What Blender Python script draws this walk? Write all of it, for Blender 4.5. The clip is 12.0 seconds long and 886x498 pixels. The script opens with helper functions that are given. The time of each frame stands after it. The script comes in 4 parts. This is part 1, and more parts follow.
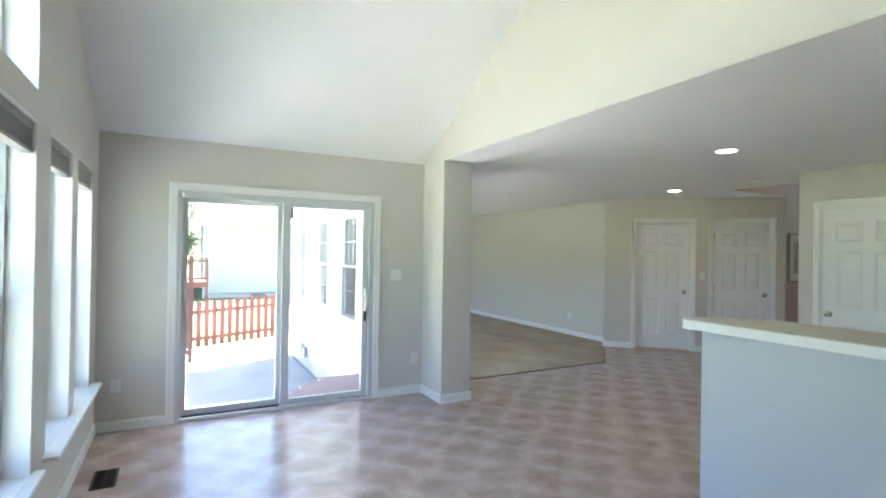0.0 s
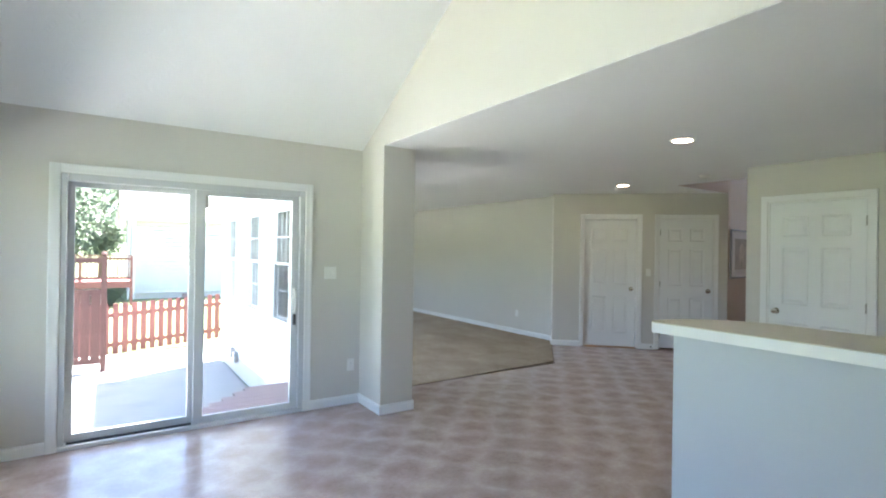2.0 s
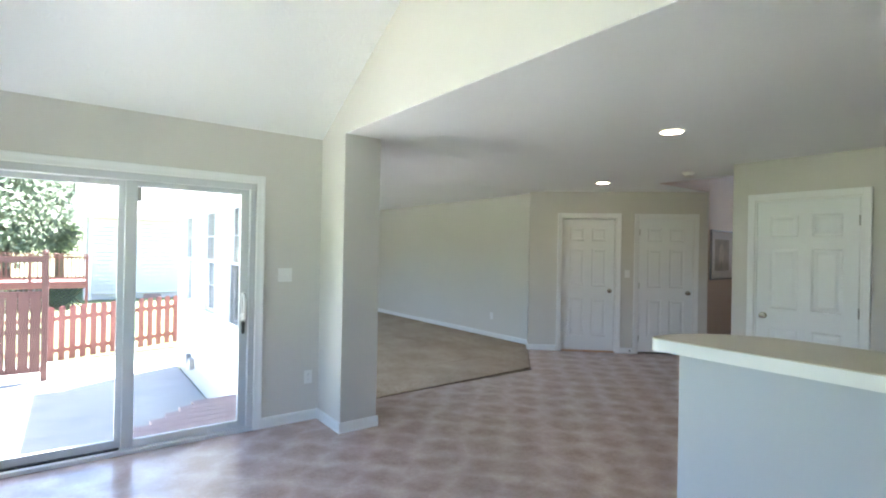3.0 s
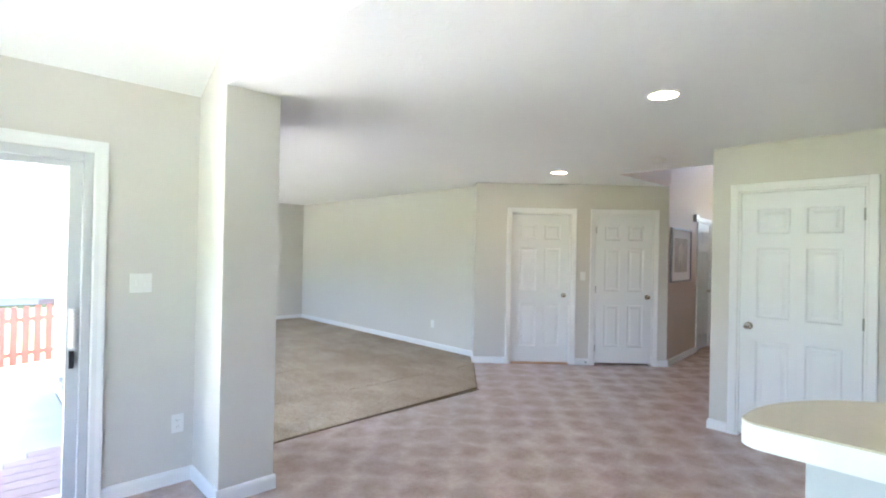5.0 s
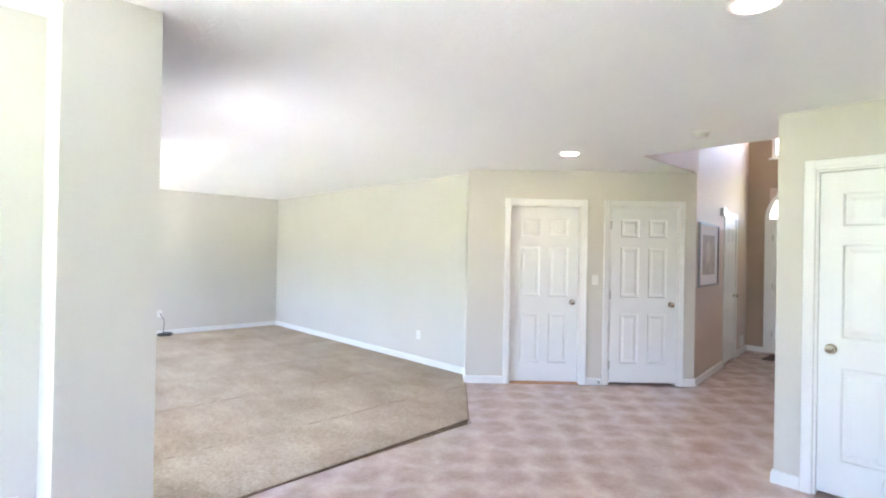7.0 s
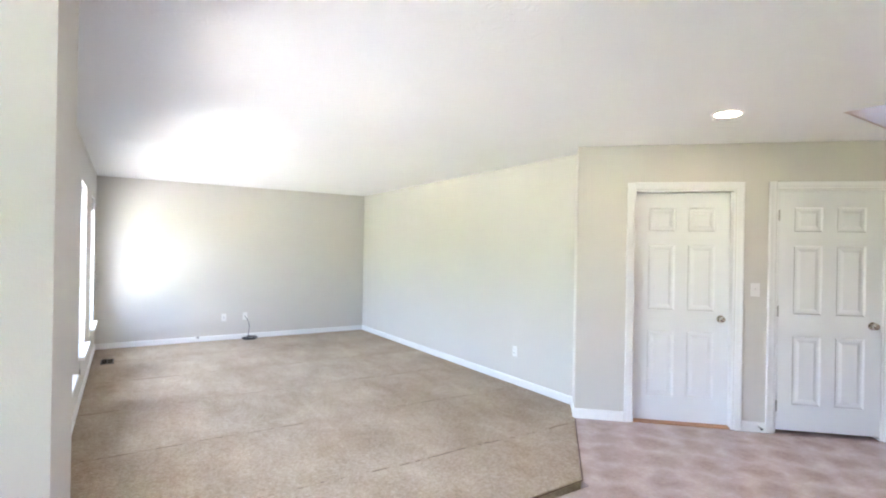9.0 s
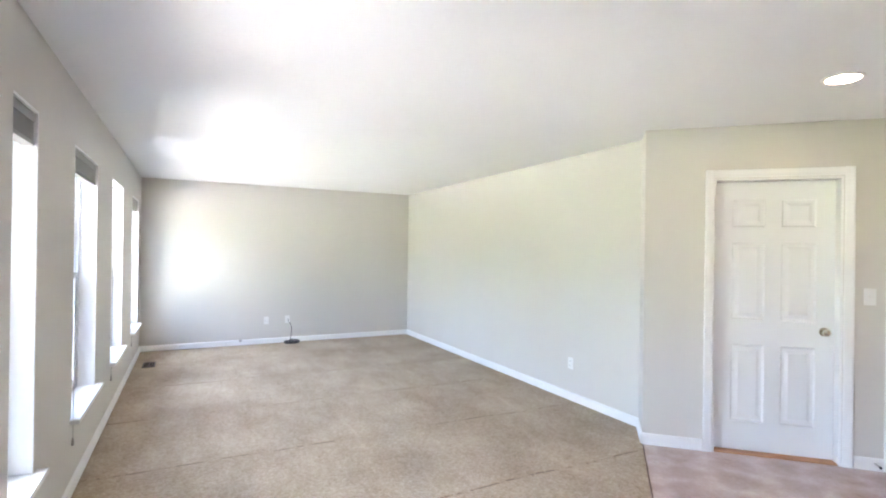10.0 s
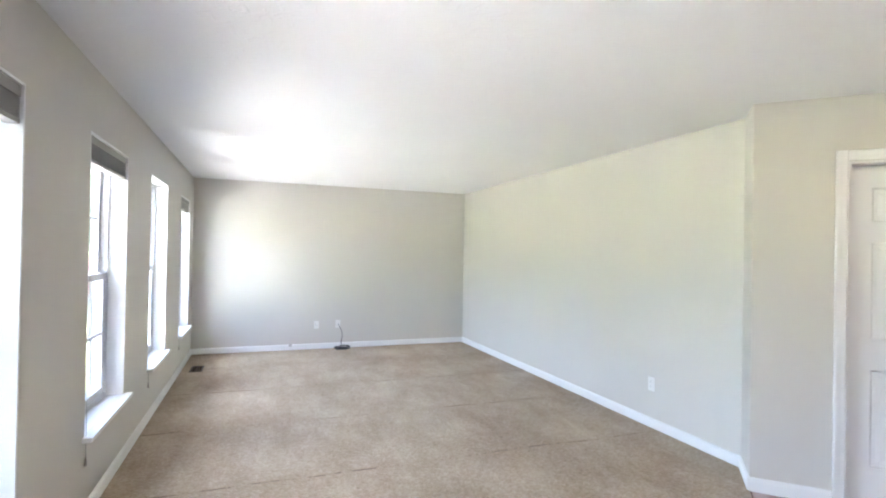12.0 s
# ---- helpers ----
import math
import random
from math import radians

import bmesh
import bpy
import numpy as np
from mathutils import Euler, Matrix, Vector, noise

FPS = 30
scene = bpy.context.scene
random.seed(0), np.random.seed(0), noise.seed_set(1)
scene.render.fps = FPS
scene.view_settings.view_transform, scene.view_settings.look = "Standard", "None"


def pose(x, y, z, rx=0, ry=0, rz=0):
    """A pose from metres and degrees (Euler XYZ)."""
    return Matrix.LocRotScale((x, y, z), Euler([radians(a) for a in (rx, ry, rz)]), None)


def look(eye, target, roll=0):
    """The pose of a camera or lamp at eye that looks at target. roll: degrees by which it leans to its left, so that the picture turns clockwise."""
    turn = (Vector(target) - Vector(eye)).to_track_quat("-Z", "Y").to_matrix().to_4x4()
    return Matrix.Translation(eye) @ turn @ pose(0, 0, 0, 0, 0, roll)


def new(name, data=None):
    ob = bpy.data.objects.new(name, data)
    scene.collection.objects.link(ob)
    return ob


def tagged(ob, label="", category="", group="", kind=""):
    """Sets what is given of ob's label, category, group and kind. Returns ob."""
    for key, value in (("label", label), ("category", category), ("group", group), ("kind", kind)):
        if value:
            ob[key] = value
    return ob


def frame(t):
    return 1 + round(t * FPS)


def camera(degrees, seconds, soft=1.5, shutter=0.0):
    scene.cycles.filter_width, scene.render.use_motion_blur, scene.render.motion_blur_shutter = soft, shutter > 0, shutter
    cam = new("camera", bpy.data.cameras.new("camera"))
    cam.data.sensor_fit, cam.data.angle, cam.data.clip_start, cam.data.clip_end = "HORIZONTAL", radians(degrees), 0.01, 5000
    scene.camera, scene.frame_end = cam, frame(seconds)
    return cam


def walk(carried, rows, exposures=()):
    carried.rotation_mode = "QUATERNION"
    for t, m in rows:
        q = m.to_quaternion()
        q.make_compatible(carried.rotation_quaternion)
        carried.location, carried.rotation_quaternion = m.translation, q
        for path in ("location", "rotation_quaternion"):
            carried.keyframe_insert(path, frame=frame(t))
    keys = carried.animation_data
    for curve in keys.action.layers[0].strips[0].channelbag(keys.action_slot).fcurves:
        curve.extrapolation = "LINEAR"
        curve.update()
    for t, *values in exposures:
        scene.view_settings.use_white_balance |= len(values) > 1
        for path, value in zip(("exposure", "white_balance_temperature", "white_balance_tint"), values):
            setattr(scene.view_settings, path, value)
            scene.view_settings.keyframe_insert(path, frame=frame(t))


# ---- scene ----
cam = camera(83.0, 12.0, soft=2.0)
PATH = [
    (0, (1.251, 1.186, 1.516), (2.181, 2.957, 1.528), 0.9),
    (0.5, (1.273, 1.254, 1.507), (2.212, 3.02, 1.518), 1.0),
    (1, (1.301, 1.335, 1.498), (2.285, 3.077, 1.507), 1.0),
    (1.5, (1.382, 1.424, 1.493), (2.432, 3.126, 1.501), 0.9),
    (2, (1.518, 1.557, 1.495), (2.63, 3.219, 1.501), 0.9),
    (2.5, (1.671, 1.714, 1.497), (2.833, 3.341, 1.505), 1.0),
    (3, (1.808, 1.879, 1.503), (3.001, 3.485, 1.508), 1.1),
    (3.5, (1.967, 2.094, 1.499), (3.214, 3.657, 1.507), 1.1),
    (5.5, (2.729, 2.806, 1.491), (4.113, 4.25, 1.503), 1.1),
    (6, (2.937, 2.976, 1.488), (4.325, 4.416, 1.502), 1.0),
    (6.5, (3.154, 3.151, 1.497), (4.54, 4.593, 1.507), 1.1),
    (7, (3.345, 3.355, 1.487), (4.726, 4.801, 1.498), 1.1),
    (9, (4.054, 4.141, 1.495), (5.129, 5.828, 1.496), 1.0),
    (9.5, (4.197, 4.354, 1.507), (5.188, 6.091, 1.504), 0.8),
    (10, (4.339, 4.521, 1.485), (5.24, 6.307, 1.489), 0.8),
    (10.5, (4.464, 4.682, 1.479), (5.283, 6.507, 1.489), 0.8),
    (11, (4.533, 4.814, 1.475), (5.284, 6.668, 1.485), 1.0),
    (11.5, (4.566, 4.93, 1.467), (5.275, 6.801, 1.479), 1.0),
    (12, (4.574, 5.003, 1.461), (5.264, 6.88, 1.477), 1.0),
]
EXPOSE = [(0.0, 4.55, 6150, 12), (3.5, 4.55, 6100, 14), (5.5, 5.65, 6100, 19), (7.0, 5.9, 6120, 21), (9.5, 5.82, 6150, 21), (12.0, 5.65, 6150, 20)]
walk(cam, [(t, look(eye, target, roll)) for t, eye, target, roll in PATH], EXPOSE)

# ---- world and sun ----
SUN_TO = Vector((0.487, 0.25, 1.0)).normalized()
world = bpy.data.worlds.new("sky")
world.use_nodes = True
scene.world = world
wn = world.node_tree.nodes
sky = wn.new("ShaderNodeTexSky")
sky.sky_type = "NISHITA"
sky.sun_disc = False
sky.sun_elevation = math.asin(SUN_TO.z)
sky.sun_rotation = math.atan2(SUN_TO.x, SUN_TO.y)
sky.air_density, sky.dust_density = 1.0, 1.5
wn["Background"].inputs["Strength"].default_value = 0.07
world.node_tree.links.new(sky.outputs[0], wn["Background"].inputs["Color"])
sun = new("sun", bpy.data.lights.new("sun", "SUN"))
sun.data.energy, sun.data.angle, sun.data.color = 5.0, radians(0.53), (1.0, 0.95, 0.88)
sun.matrix_world = look((20, 10, 40), Vector((20, 10, 40)) - SUN_TO)


# ---- materials ----
def material(name, rgb, rough=0.6, metal=0.0, vary=0.06, scale=6.0, bump=0.0, bump_scale=60.0, fine=None, spec=0.5):
    """A paint-like surface: slow stains, fine grain and relief, in metres."""
    m = bpy.data.materials.new(name)
    m.use_nodes = True
    nt = m.node_tree
    bsdf = nt.nodes["Principled BSDF"]
    tc = nt.nodes.new("ShaderNodeTexCoord")
    geo = nt.nodes.new("ShaderNodeNewGeometry")
    n1 = nt.nodes.new("ShaderNodeTexNoise")
    n1.inputs["Scale"].default_value, n1.inputs["Detail"].default_value = scale, 5
    nt.links.new(geo.outputs["Position"], n1.inputs["Vector"])
    n2 = nt.nodes.new("ShaderNodeTexNoise")
    n2.inputs["Scale"].default_value, n2.inputs["Detail"].default_value = bump_scale, 4
    nt.links.new(geo.outputs["Position"], n2.inputs["Vector"])
    mix = nt.nodes.new("ShaderNodeMix")
    mix.data_type = "RGBA"
    lo = [max(0, c * (1 - vary)) for c in rgb]
    hi = [min(1, c * (1 + vary)) for c in rgb]
    mix.inputs["A"].default_value, mix.inputs["B"].default_value = (*lo, 1), (*hi, 1)
    nt.links.new(n1.outputs["Fac"], mix.inputs["Factor"])
    nt.links.new(mix.outputs["Result"], bsdf.inputs["Base Color"])
    bsdf.inputs["Metallic"].default_value = metal
    bsdf.inputs["Specular IOR Level"].default_value = spec
    mr = nt.nodes.new("ShaderNodeMapRange")
    mr.inputs["To Min"].default_value, mr.inputs["To Max"].default_value = max(0.02, rough - 0.06), min(1, rough + 0.06)
    nt.links.new(n2.outputs["Fac"], mr.inputs["Value"])
    nt.links.new(mr.outputs["Result"], bsdf.inputs["Roughness"])
    if bump:
        b = nt.nodes.new("ShaderNodeBump")
        b.inputs["Strength"].default_value, b.inputs["Distance"].default_value = 1.0, bump
        nt.links.new(n2.outputs["Fac"], b.inputs["Height"])
        nt.links.new(b.outputs["Normal"], bsdf.inputs["Normal"])
    return m


def node(nt, kind, **inputs):
    n = nt.nodes.new(kind)
    for k, v in inputs.items():
        n.inputs[k.replace("_", " ")].default_value = v
    return n


def ramp(nt, stops):
    r = nt.nodes.new("ShaderNodeValToRGB")
    while len(r.color_ramp.elements) < len(stops):
        r.color_ramp.elements.new(0.5)
    for e, (p, c) in zip(r.color_ramp.elements, stops):
        e.position, e.color = p, (*c, 1)
    return r


WALL = material("greige_wall_paint", (0.62, 0.592, 0.542), 0.62, vary=0.025, scale=1.3, bump=0.0006, bump_scale=180)
# tan darkened in colour, for the backlit entry wall and to dim the kitchen
TAN2 = material("shade_tone_wall_paint", (0.40, 0.30, 0.225), 0.62, vary=0.03, scale=1.3, bump=0.0006, bump_scale=180)
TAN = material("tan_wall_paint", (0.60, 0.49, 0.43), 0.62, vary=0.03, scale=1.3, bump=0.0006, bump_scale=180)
WHITE = material("white_trim_paint", (0.80, 0.80, 0.79), 0.35, vary=0.02, scale=3, bump=0.0002, bump_scale=90)
DOORW = material("white_door_paint", (0.79, 0.80, 0.80), 0.38, vary=0.02, scale=3, bump=0.0003, bump_scale=140)
# white vinyl greyed: the frames' indoor shade is partly in this colour
VINYLW = material("greyed_white_vinyl", (0.60, 0.61, 0.62), 0.3, vary=0.02, scale=5)
PLASTIC = material("white_plastic", (0.78, 0.77, 0.74), 0.3, vary=0.02, scale=20)
# white paint with cool, dim window light put into its blue-grey colour
PANEL = material("dimmed_white_half_wall_paint", (0.53, 0.555, 0.585), 0.5, vary=0.025, scale=1.7, bump=0.0004, bump_scale=150)
BRASS = material("brushed_nickel_brass", (0.70, 0.66, 0.58), 0.22, 1.0, vary=0.05, scale=40)
STEEL = material("hinge_steel", (0.45, 0.44, 0.42), 0.35, 1.0, vary=0.05, scale=40)
DARK = material("unlit_gap_black", (0.02, 0.02, 0.02), 0.8)
BLACK = material("black_plastic", (0.025, 0.025, 0.027), 0.45, vary=0.1, scale=30)
BRONZE = material("brown_register_metal", (0.05, 0.035, 0.025), 0.45, 0.3, vary=0.15, scale=30)
BLIND = material("grey_blind_slats", (0.34, 0.325, 0.30), 0.5, vary=0.05, scale=20)
CORDM = material("blind_cord", (0.35, 0.33, 0.30), 0.8)
# darker tone deepens the house's shade on the patio
CONCRETE = material("shade_toned_patio_concrete", (0.35, 0.34, 0.32), 0.85, vary=0.3, scale=1.6, bump=0.002, bump_scale=70)
# paler copy of the concrete for sunlit ground, bounces light indoors
PALECONC = material("light_bounce_concrete", (0.70, 0.69, 0.66), 0.85, vary=0.12, scale=1.1, bump=0.002, bump_scale=70)
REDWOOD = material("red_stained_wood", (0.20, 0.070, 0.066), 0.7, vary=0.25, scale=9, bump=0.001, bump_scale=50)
# red stain darkened: the privacy screen's shaded front is in the colour
SHADERED = material("shade_darkened_red_boards", (0.095, 0.044, 0.038), 0.8, vary=0.3, scale=6, bump=0.001, bump_scale=50)
DECKWOOD = material("weathered_red_deck", (0.30, 0.215, 0.20), 0.75, vary=0.25, scale=7, bump=0.001, bump_scale=50)
SIDING = material("white_vinyl_siding", (0.78, 0.78, 0.76), 0.5, vary=0.04, scale=3)
SIDING2 = material("pale_grey_siding", (0.56, 0.555, 0.545), 0.55, vary=0.04, scale=2)
ROOFM = material("pale_shingles", (0.36, 0.34, 0.32), 0.9, vary=0.2, scale=8, bump=0.004, bump_scale=25)


def finish_ceiling():
    """White ceiling paint with a stippled knockdown texture."""
    m = material("textured_white_ceiling", (0.86, 0.86, 0.85), 0.75, vary=0.02, scale=1.5)
    nt = m.node_tree
    bsdf = nt.nodes["Principled BSDF"]
    geo = nt.nodes["Geometry"]
    v = node(nt, "ShaderNodeTexNoise", Scale=13.0, Detail=3.0, Roughness=0.6, Distortion=1.2)
    nt.links.new(geo.outputs["Position"], v.inputs["Vector"])
    r = ramp(nt, [(0.56, (0, 0, 0)), (0.62, (1, 1, 1))])
    nt.links.new(v.outputs["Fac"], r.inputs["Fac"])
    b = node(nt, "ShaderNodeBump", Strength=0.3, Distance=0.0028)
    nt.links.new(r.outputs["Color"], b.inputs["Height"])
    nt.links.new(b.outputs["Normal"], bsdf.inputs["Normal"])
    return m


def math_node(nt, op, a, b=None, c=None):
    """A Math node whose inputs are sockets or numbers."""
    n = nt.nodes.new("ShaderNodeMath")
    n.operation = op
    for i, v in enumerate((a, b, c)):
        if v is None:
            continue
        if isinstance(v, (int, float)):
            n.inputs[i].default_value = v
        else:
            nt.links.new(v, n.inputs[i])
    return n.outputs[0]


def finish_vinyl(tile=0.323):
    """Sheet vinyl printed as clouded stone tiles, darker in the middle of each, with a satin gloss."""
    m = bpy.data.materials.new("stone_print_sheet_vinyl")
    m.use_nodes = True
    nt = m.node_tree
    L = nt.links.new
    bsdf = nt.nodes["Principled BSDF"]
    geo = nt.nodes.new("ShaderNodeNewGeometry")
    n1 = node(nt, "ShaderNodeTexNoise", Scale=6.0, Detail=6.0, Roughness=0.62)
    n2 = node(nt, "ShaderNodeTexNoise", Scale=42.0, Detail=5.0, Roughness=0.65)
    for n in (n1, n2):
        L(geo.outputs["Position"], n.inputs["Vector"])
    warp = nt.nodes.new("ShaderNodeVectorMath")
    warp.operation = "MULTIPLY_ADD"
    warp.inputs[1].default_value = (0.19, 0.19, 0)
    nw = node(nt, "ShaderNodeTexNoise", Scale=5.0, Detail=1.0, Roughness=0.4)
    L(geo.outputs["Position"], nw.inputs["Vector"])
    L(nw.outputs["Color"], warp.inputs[0])
    L(geo.outputs["Position"], warp.inputs[2])
    turn = nt.nodes.new("ShaderNodeMapping")
    turn.inputs["Rotation"].default_value = (0, 0, radians(45))
    turn.inputs["Location"].default_value = (0.10, 0.05, 0)
    L(warp.outputs[0], turn.inputs["Vector"])
    sep = nt.nodes.new("ShaderNodeSeparateXYZ")
    L(turn.outputs[0], sep.inputs[0])
    fx = math_node(nt, "SUBTRACT", math_node(nt, "FRACT", math_node(nt, "DIVIDE", sep.outputs[0], tile)), 0.5)
    fy = math_node(nt, "SUBTRACT", math_node(nt, "FRACT", math_node(nt, "DIVIDE", sep.outputs[1], tile)), 0.5)
    rad = math_node(nt, "SQRT", math_node(nt, "ADD", math_node(nt, "MULTIPLY", fx, fx), math_node(nt, "MULTIPLY", fy, fy)))
    cloud = node(nt, "ShaderNodeMapRange", From_Min=0.16, From_Max=0.60)
    cloud.interpolation_type = "SMOOTHSTEP"
    L(rad, cloud.inputs["Value"])
    mix = math_node(nt, "MULTIPLY_ADD", cloud.outputs["Result"], 0.18, math_node(nt, "MULTIPLY_ADD", n1.outputs["Fac"], 0.62, math_node(nt, "MULTIPLY", n2.outputs["Fac"], 0.30)))
    r = ramp(nt, [(0.36, (0.362, 0.262, 0.236)), (0.57, (0.470, 0.358, 0.328)), (0.78, (0.590, 0.478, 0.446))])
    L(mix, r.inputs["Fac"])
    L(r.outputs["Color"], bsdf.inputs["Base Color"])
    bsdf.inputs["Specular IOR Level"].default_value = 0.95
    rr = node(nt, "ShaderNodeMapRange", To_Min=0.21, To_Max=0.285)
    L(n1.outputs["Fac"], rr.inputs["Value"])
    L(rr.outputs["Result"], bsdf.inputs["Roughness"])
    b = node(nt, "ShaderNodeBump", Strength=0.2, Distance=0.0004)
    L(n2.outputs["Fac"], b.inputs["Height"])
    L(b.outputs["Normal"], bsdf.inputs["Normal"])
    return m


def finish_carpet():
    """Cut-pile beige carpet: brushed patches, lines left across it, tufts and fine fibre."""
    m = bpy.data.materials.new("beige_cut_pile_carpet")
    m.use_nodes = True
    nt = m.node_tree
    L = nt.links.new
    bsdf = nt.nodes["Principled BSDF"]
    geo = nt.nodes.new("ShaderNodeNewGeometry")
    brush = nt.nodes.new("ShaderNodeMapping")
    brush.inputs["Scale"].default_value = (2.6, 0.8, 1)
    L(geo.outputs["Position"], brush.inputs["Vector"])
    n1 = node(nt, "ShaderNodeTexNoise", Scale=2.2, Detail=7.0, Roughness=0.68)
    L(brush.outputs["Vector"], n1.inputs["Vector"])
    n2 = node(nt, "ShaderNodeTexNoise", Scale=70.0, Detail=3.0, Roughness=0.8)
    n3 = node(nt, "ShaderNodeTexNoise", Scale=45.0, Detail=4.0, Roughness=0.75)
    n4 = node(nt, "ShaderNodeTexNoise", Scale=1.6, Detail=3.0, Roughness=0.5)
    for n in (n2, n3, n4):
        L(geo.outputs["Position"], n.inputs["Vector"])
    fac = math_node(nt, "MULTIPLY_ADD", n1.outputs["Fac"], 0.16, math_node(nt, "MULTIPLY_ADD", n2.outputs["Fac"], 0.26, math_node(nt, "MULTIPLY_ADD", n3.outputs["Fac"], 0.26, math_node(nt, "MULTIPLY", n4.outputs["Fac"], 0.16))))
    r = ramp(nt, [(0.32, (0.230, 0.168, 0.106)), (0.42, (0.390, 0.306, 0.218)), (0.52, (0.535, 0.445, 0.340))])
    L(fac, r.inputs["Fac"])
    # broken lines across the pile, 1.12 m apart
    sp = nt.nodes.new("ShaderNodeSeparateXYZ")
    L(geo.outputs["Position"], sp.inputs[0])
    wob = math_node(nt, "MULTIPLY_ADD", n4.outputs["Fac"], 0.10, math_node(nt, "SUBTRACT", sp.outputs[1], 8.37 - 0.0))
    pp = math_node(nt, "PINGPONG", wob, 0.56)
    ln = node(nt, "ShaderNodeMapRange", From_Min=0.0, From_Max=0.017, To_Min=1.0, To_Max=0.0)
    L(pp, ln.inputs["Value"])
    lf = math_node(nt, "MULTIPLY", math_node(nt, "MULTIPLY", ln.outputs["Result"], 0.95), math_node(nt, "GREATER_THAN", math_node(nt, "MULTIPLY_ADD", n3.outputs["Fac"], 0.5, n1.outputs["Fac"]), 0.76))
    mx = nt.nodes.new("ShaderNodeMix")
    mx.data_type = "RGBA"
    mx.inputs["B"].default_value = (0.16, 0.105, 0.065, 1)
    L(lf, mx.inputs["Factor"])
    L(r.outputs["Color"], mx.inputs["A"])
    L(mx.outputs["Result"], bsdf.inputs["Base Color"])
    bsdf.inputs["Roughness"].default_value = 0.95
    bsdf.inputs["Specular IOR Level"].default_value = 0.1
    bsdf.inputs["Sheen Weight"].default_value = 0.1
    hgt = math_node(nt, "SUBTRACT", math_node(nt, "ADD", n2.outputs["Fac"], n3.outputs["Fac"]), lf)
    b = node(nt, "ShaderNodeBump", Strength=0.8, Distance=0.007)
    L(hgt, b.inputs["Height"])
    L(b.outputs["Normal"], bsdf.inputs["Normal"])
    return m


def finish_glass(name, tint):
    """Window glass: straight through, with a gloss that grows towards grazing."""
    m = bpy.data.materials.new(name)
    m.use_nodes = True
    nt = m.node_tree
    out = nt.nodes["Material Output"]
    tr = nt.nodes.new("ShaderNodeBsdfTransparent")
    tr.inputs["Color"].default_value = (*tint, 1)
    gl = nt.nodes.new("ShaderNodeBsdfGlossy")
    gl.inputs["Roughness"].default_value = 0.01
    lw = node(nt, "ShaderNodeLayerWeight", Blend=0.5)
    pw5 = nt.nodes.new("ShaderNodeMath")
    pw5.operation = "POWER"
    pw5.inputs[1].default_value = 5.0
    nt.links.new(lw.outputs["Facing"], pw5.inputs[0])
    fr = node(nt, "ShaderNodeMapRange", To_Min=0.04, To_Max=0.6)
    nt.links.new(pw5.outputs[0], fr.inputs["Value"])
    mx = nt.nodes.new("ShaderNodeMixShader")
    nt.links.new(fr.outputs[0], mx.inputs[0])
    nt.links.new(tr.outputs[0], mx.inputs[1])
    nt.links.new(gl.outputs[0], mx.inputs[2])
    nt.links.new(mx.outputs[0], out.inputs["Surface"])
    return m


def finish_screen():
    """Fine dark insect mesh: part of the light passes between the threads."""
    m = material("dark_insect_mesh", (0.05, 0.055, 0.06), 0.6)
    nt = m.node_tree
    mx = nt.nodes.new("ShaderNodeMixShader")
    mx.inputs[0].default_value = 0.24
    nt.links.new(nt.nodes.new("ShaderNodeBsdfTransparent").outputs[0], mx.inputs[1])
    nt.links.new(nt.nodes["Principled BSDF"].outputs[0], mx.inputs[2])
    nt.links.new(mx.outputs[0], nt.nodes["Material Output"].inputs["Surface"])
    return m


def finish_glow(name, rgb, strength):
    m = bpy.data.materials.new(name)
    m.use_nodes = True
    bsdf = m.node_tree.nodes["Principled BSDF"]
    bsdf.inputs["Base Color"].default_value = (0.8, 0.8, 0.8, 1)
    bsdf.inputs["Emission Color"].default_value = (*rgb, 1)
    bsdf.inputs["Emission Strength"].default_value = strength
    return m


def finish_grass():
    m = material("lawn_grass", (0.14, 0.17, 0.07), 0.9, vary=0.35, scale=1.5, bump=0.03, bump_scale=30)
    return m


CEIL = finish_ceiling()
VINYL = finish_vinyl()
CARPET = finish_carpet()
GLASS = finish_glass("clear_window_glass", (0.96, 0.98, 0.97))
# tint added only to dim the overbright outdoors behind the patio door
DOORGLASS = finish_glass("view_dimming_door_glass", (0.78, 0.80, 0.80))
SCREEN = finish_screen()
LAMPGLOW = finish_glow("recessed_lamp_glow", (1.0, 0.74, 0.50), 2.6)
GRASS = finish_grass()
COUNTER = material("beige_laminate", (0.56, 0.50, 0.39), 0.35, vary=0.08, scale=60, bump=0.0002, bump_scale=200)
LEAF = material("tree_leaves", (0.17, 0.215, 0.14), 0.7, vary=0.4, scale=2.0)
BARK = material("tree_bark", (0.12, 0.09, 0.07), 0.9, vary=0.25, scale=9, bump=0.01, bump_scale=20)
EDGEM = material("dark_carpet_edge", (0.17, 0.11, 0.075), 0.9, vary=0.2, scale=40)
WOODSTRIP = material("oak_threshold", (0.42, 0.20, 0.09), 0.5, vary=0.15, scale=15)
MATM = material("brown_door_mat", (0.06, 0.035, 0.03), 0.95, vary=0.3, scale=25, bump=0.004, bump_scale=90)
FRAMEM = material("grey_picture_frame", (0.22, 0.21, 0.22), 0.35, 0.2, vary=0.1, scale=20)
MATBOARD = material("cream_mat_board", (0.78, 0.74, 0.72), 0.8, vary=0.02, scale=20)


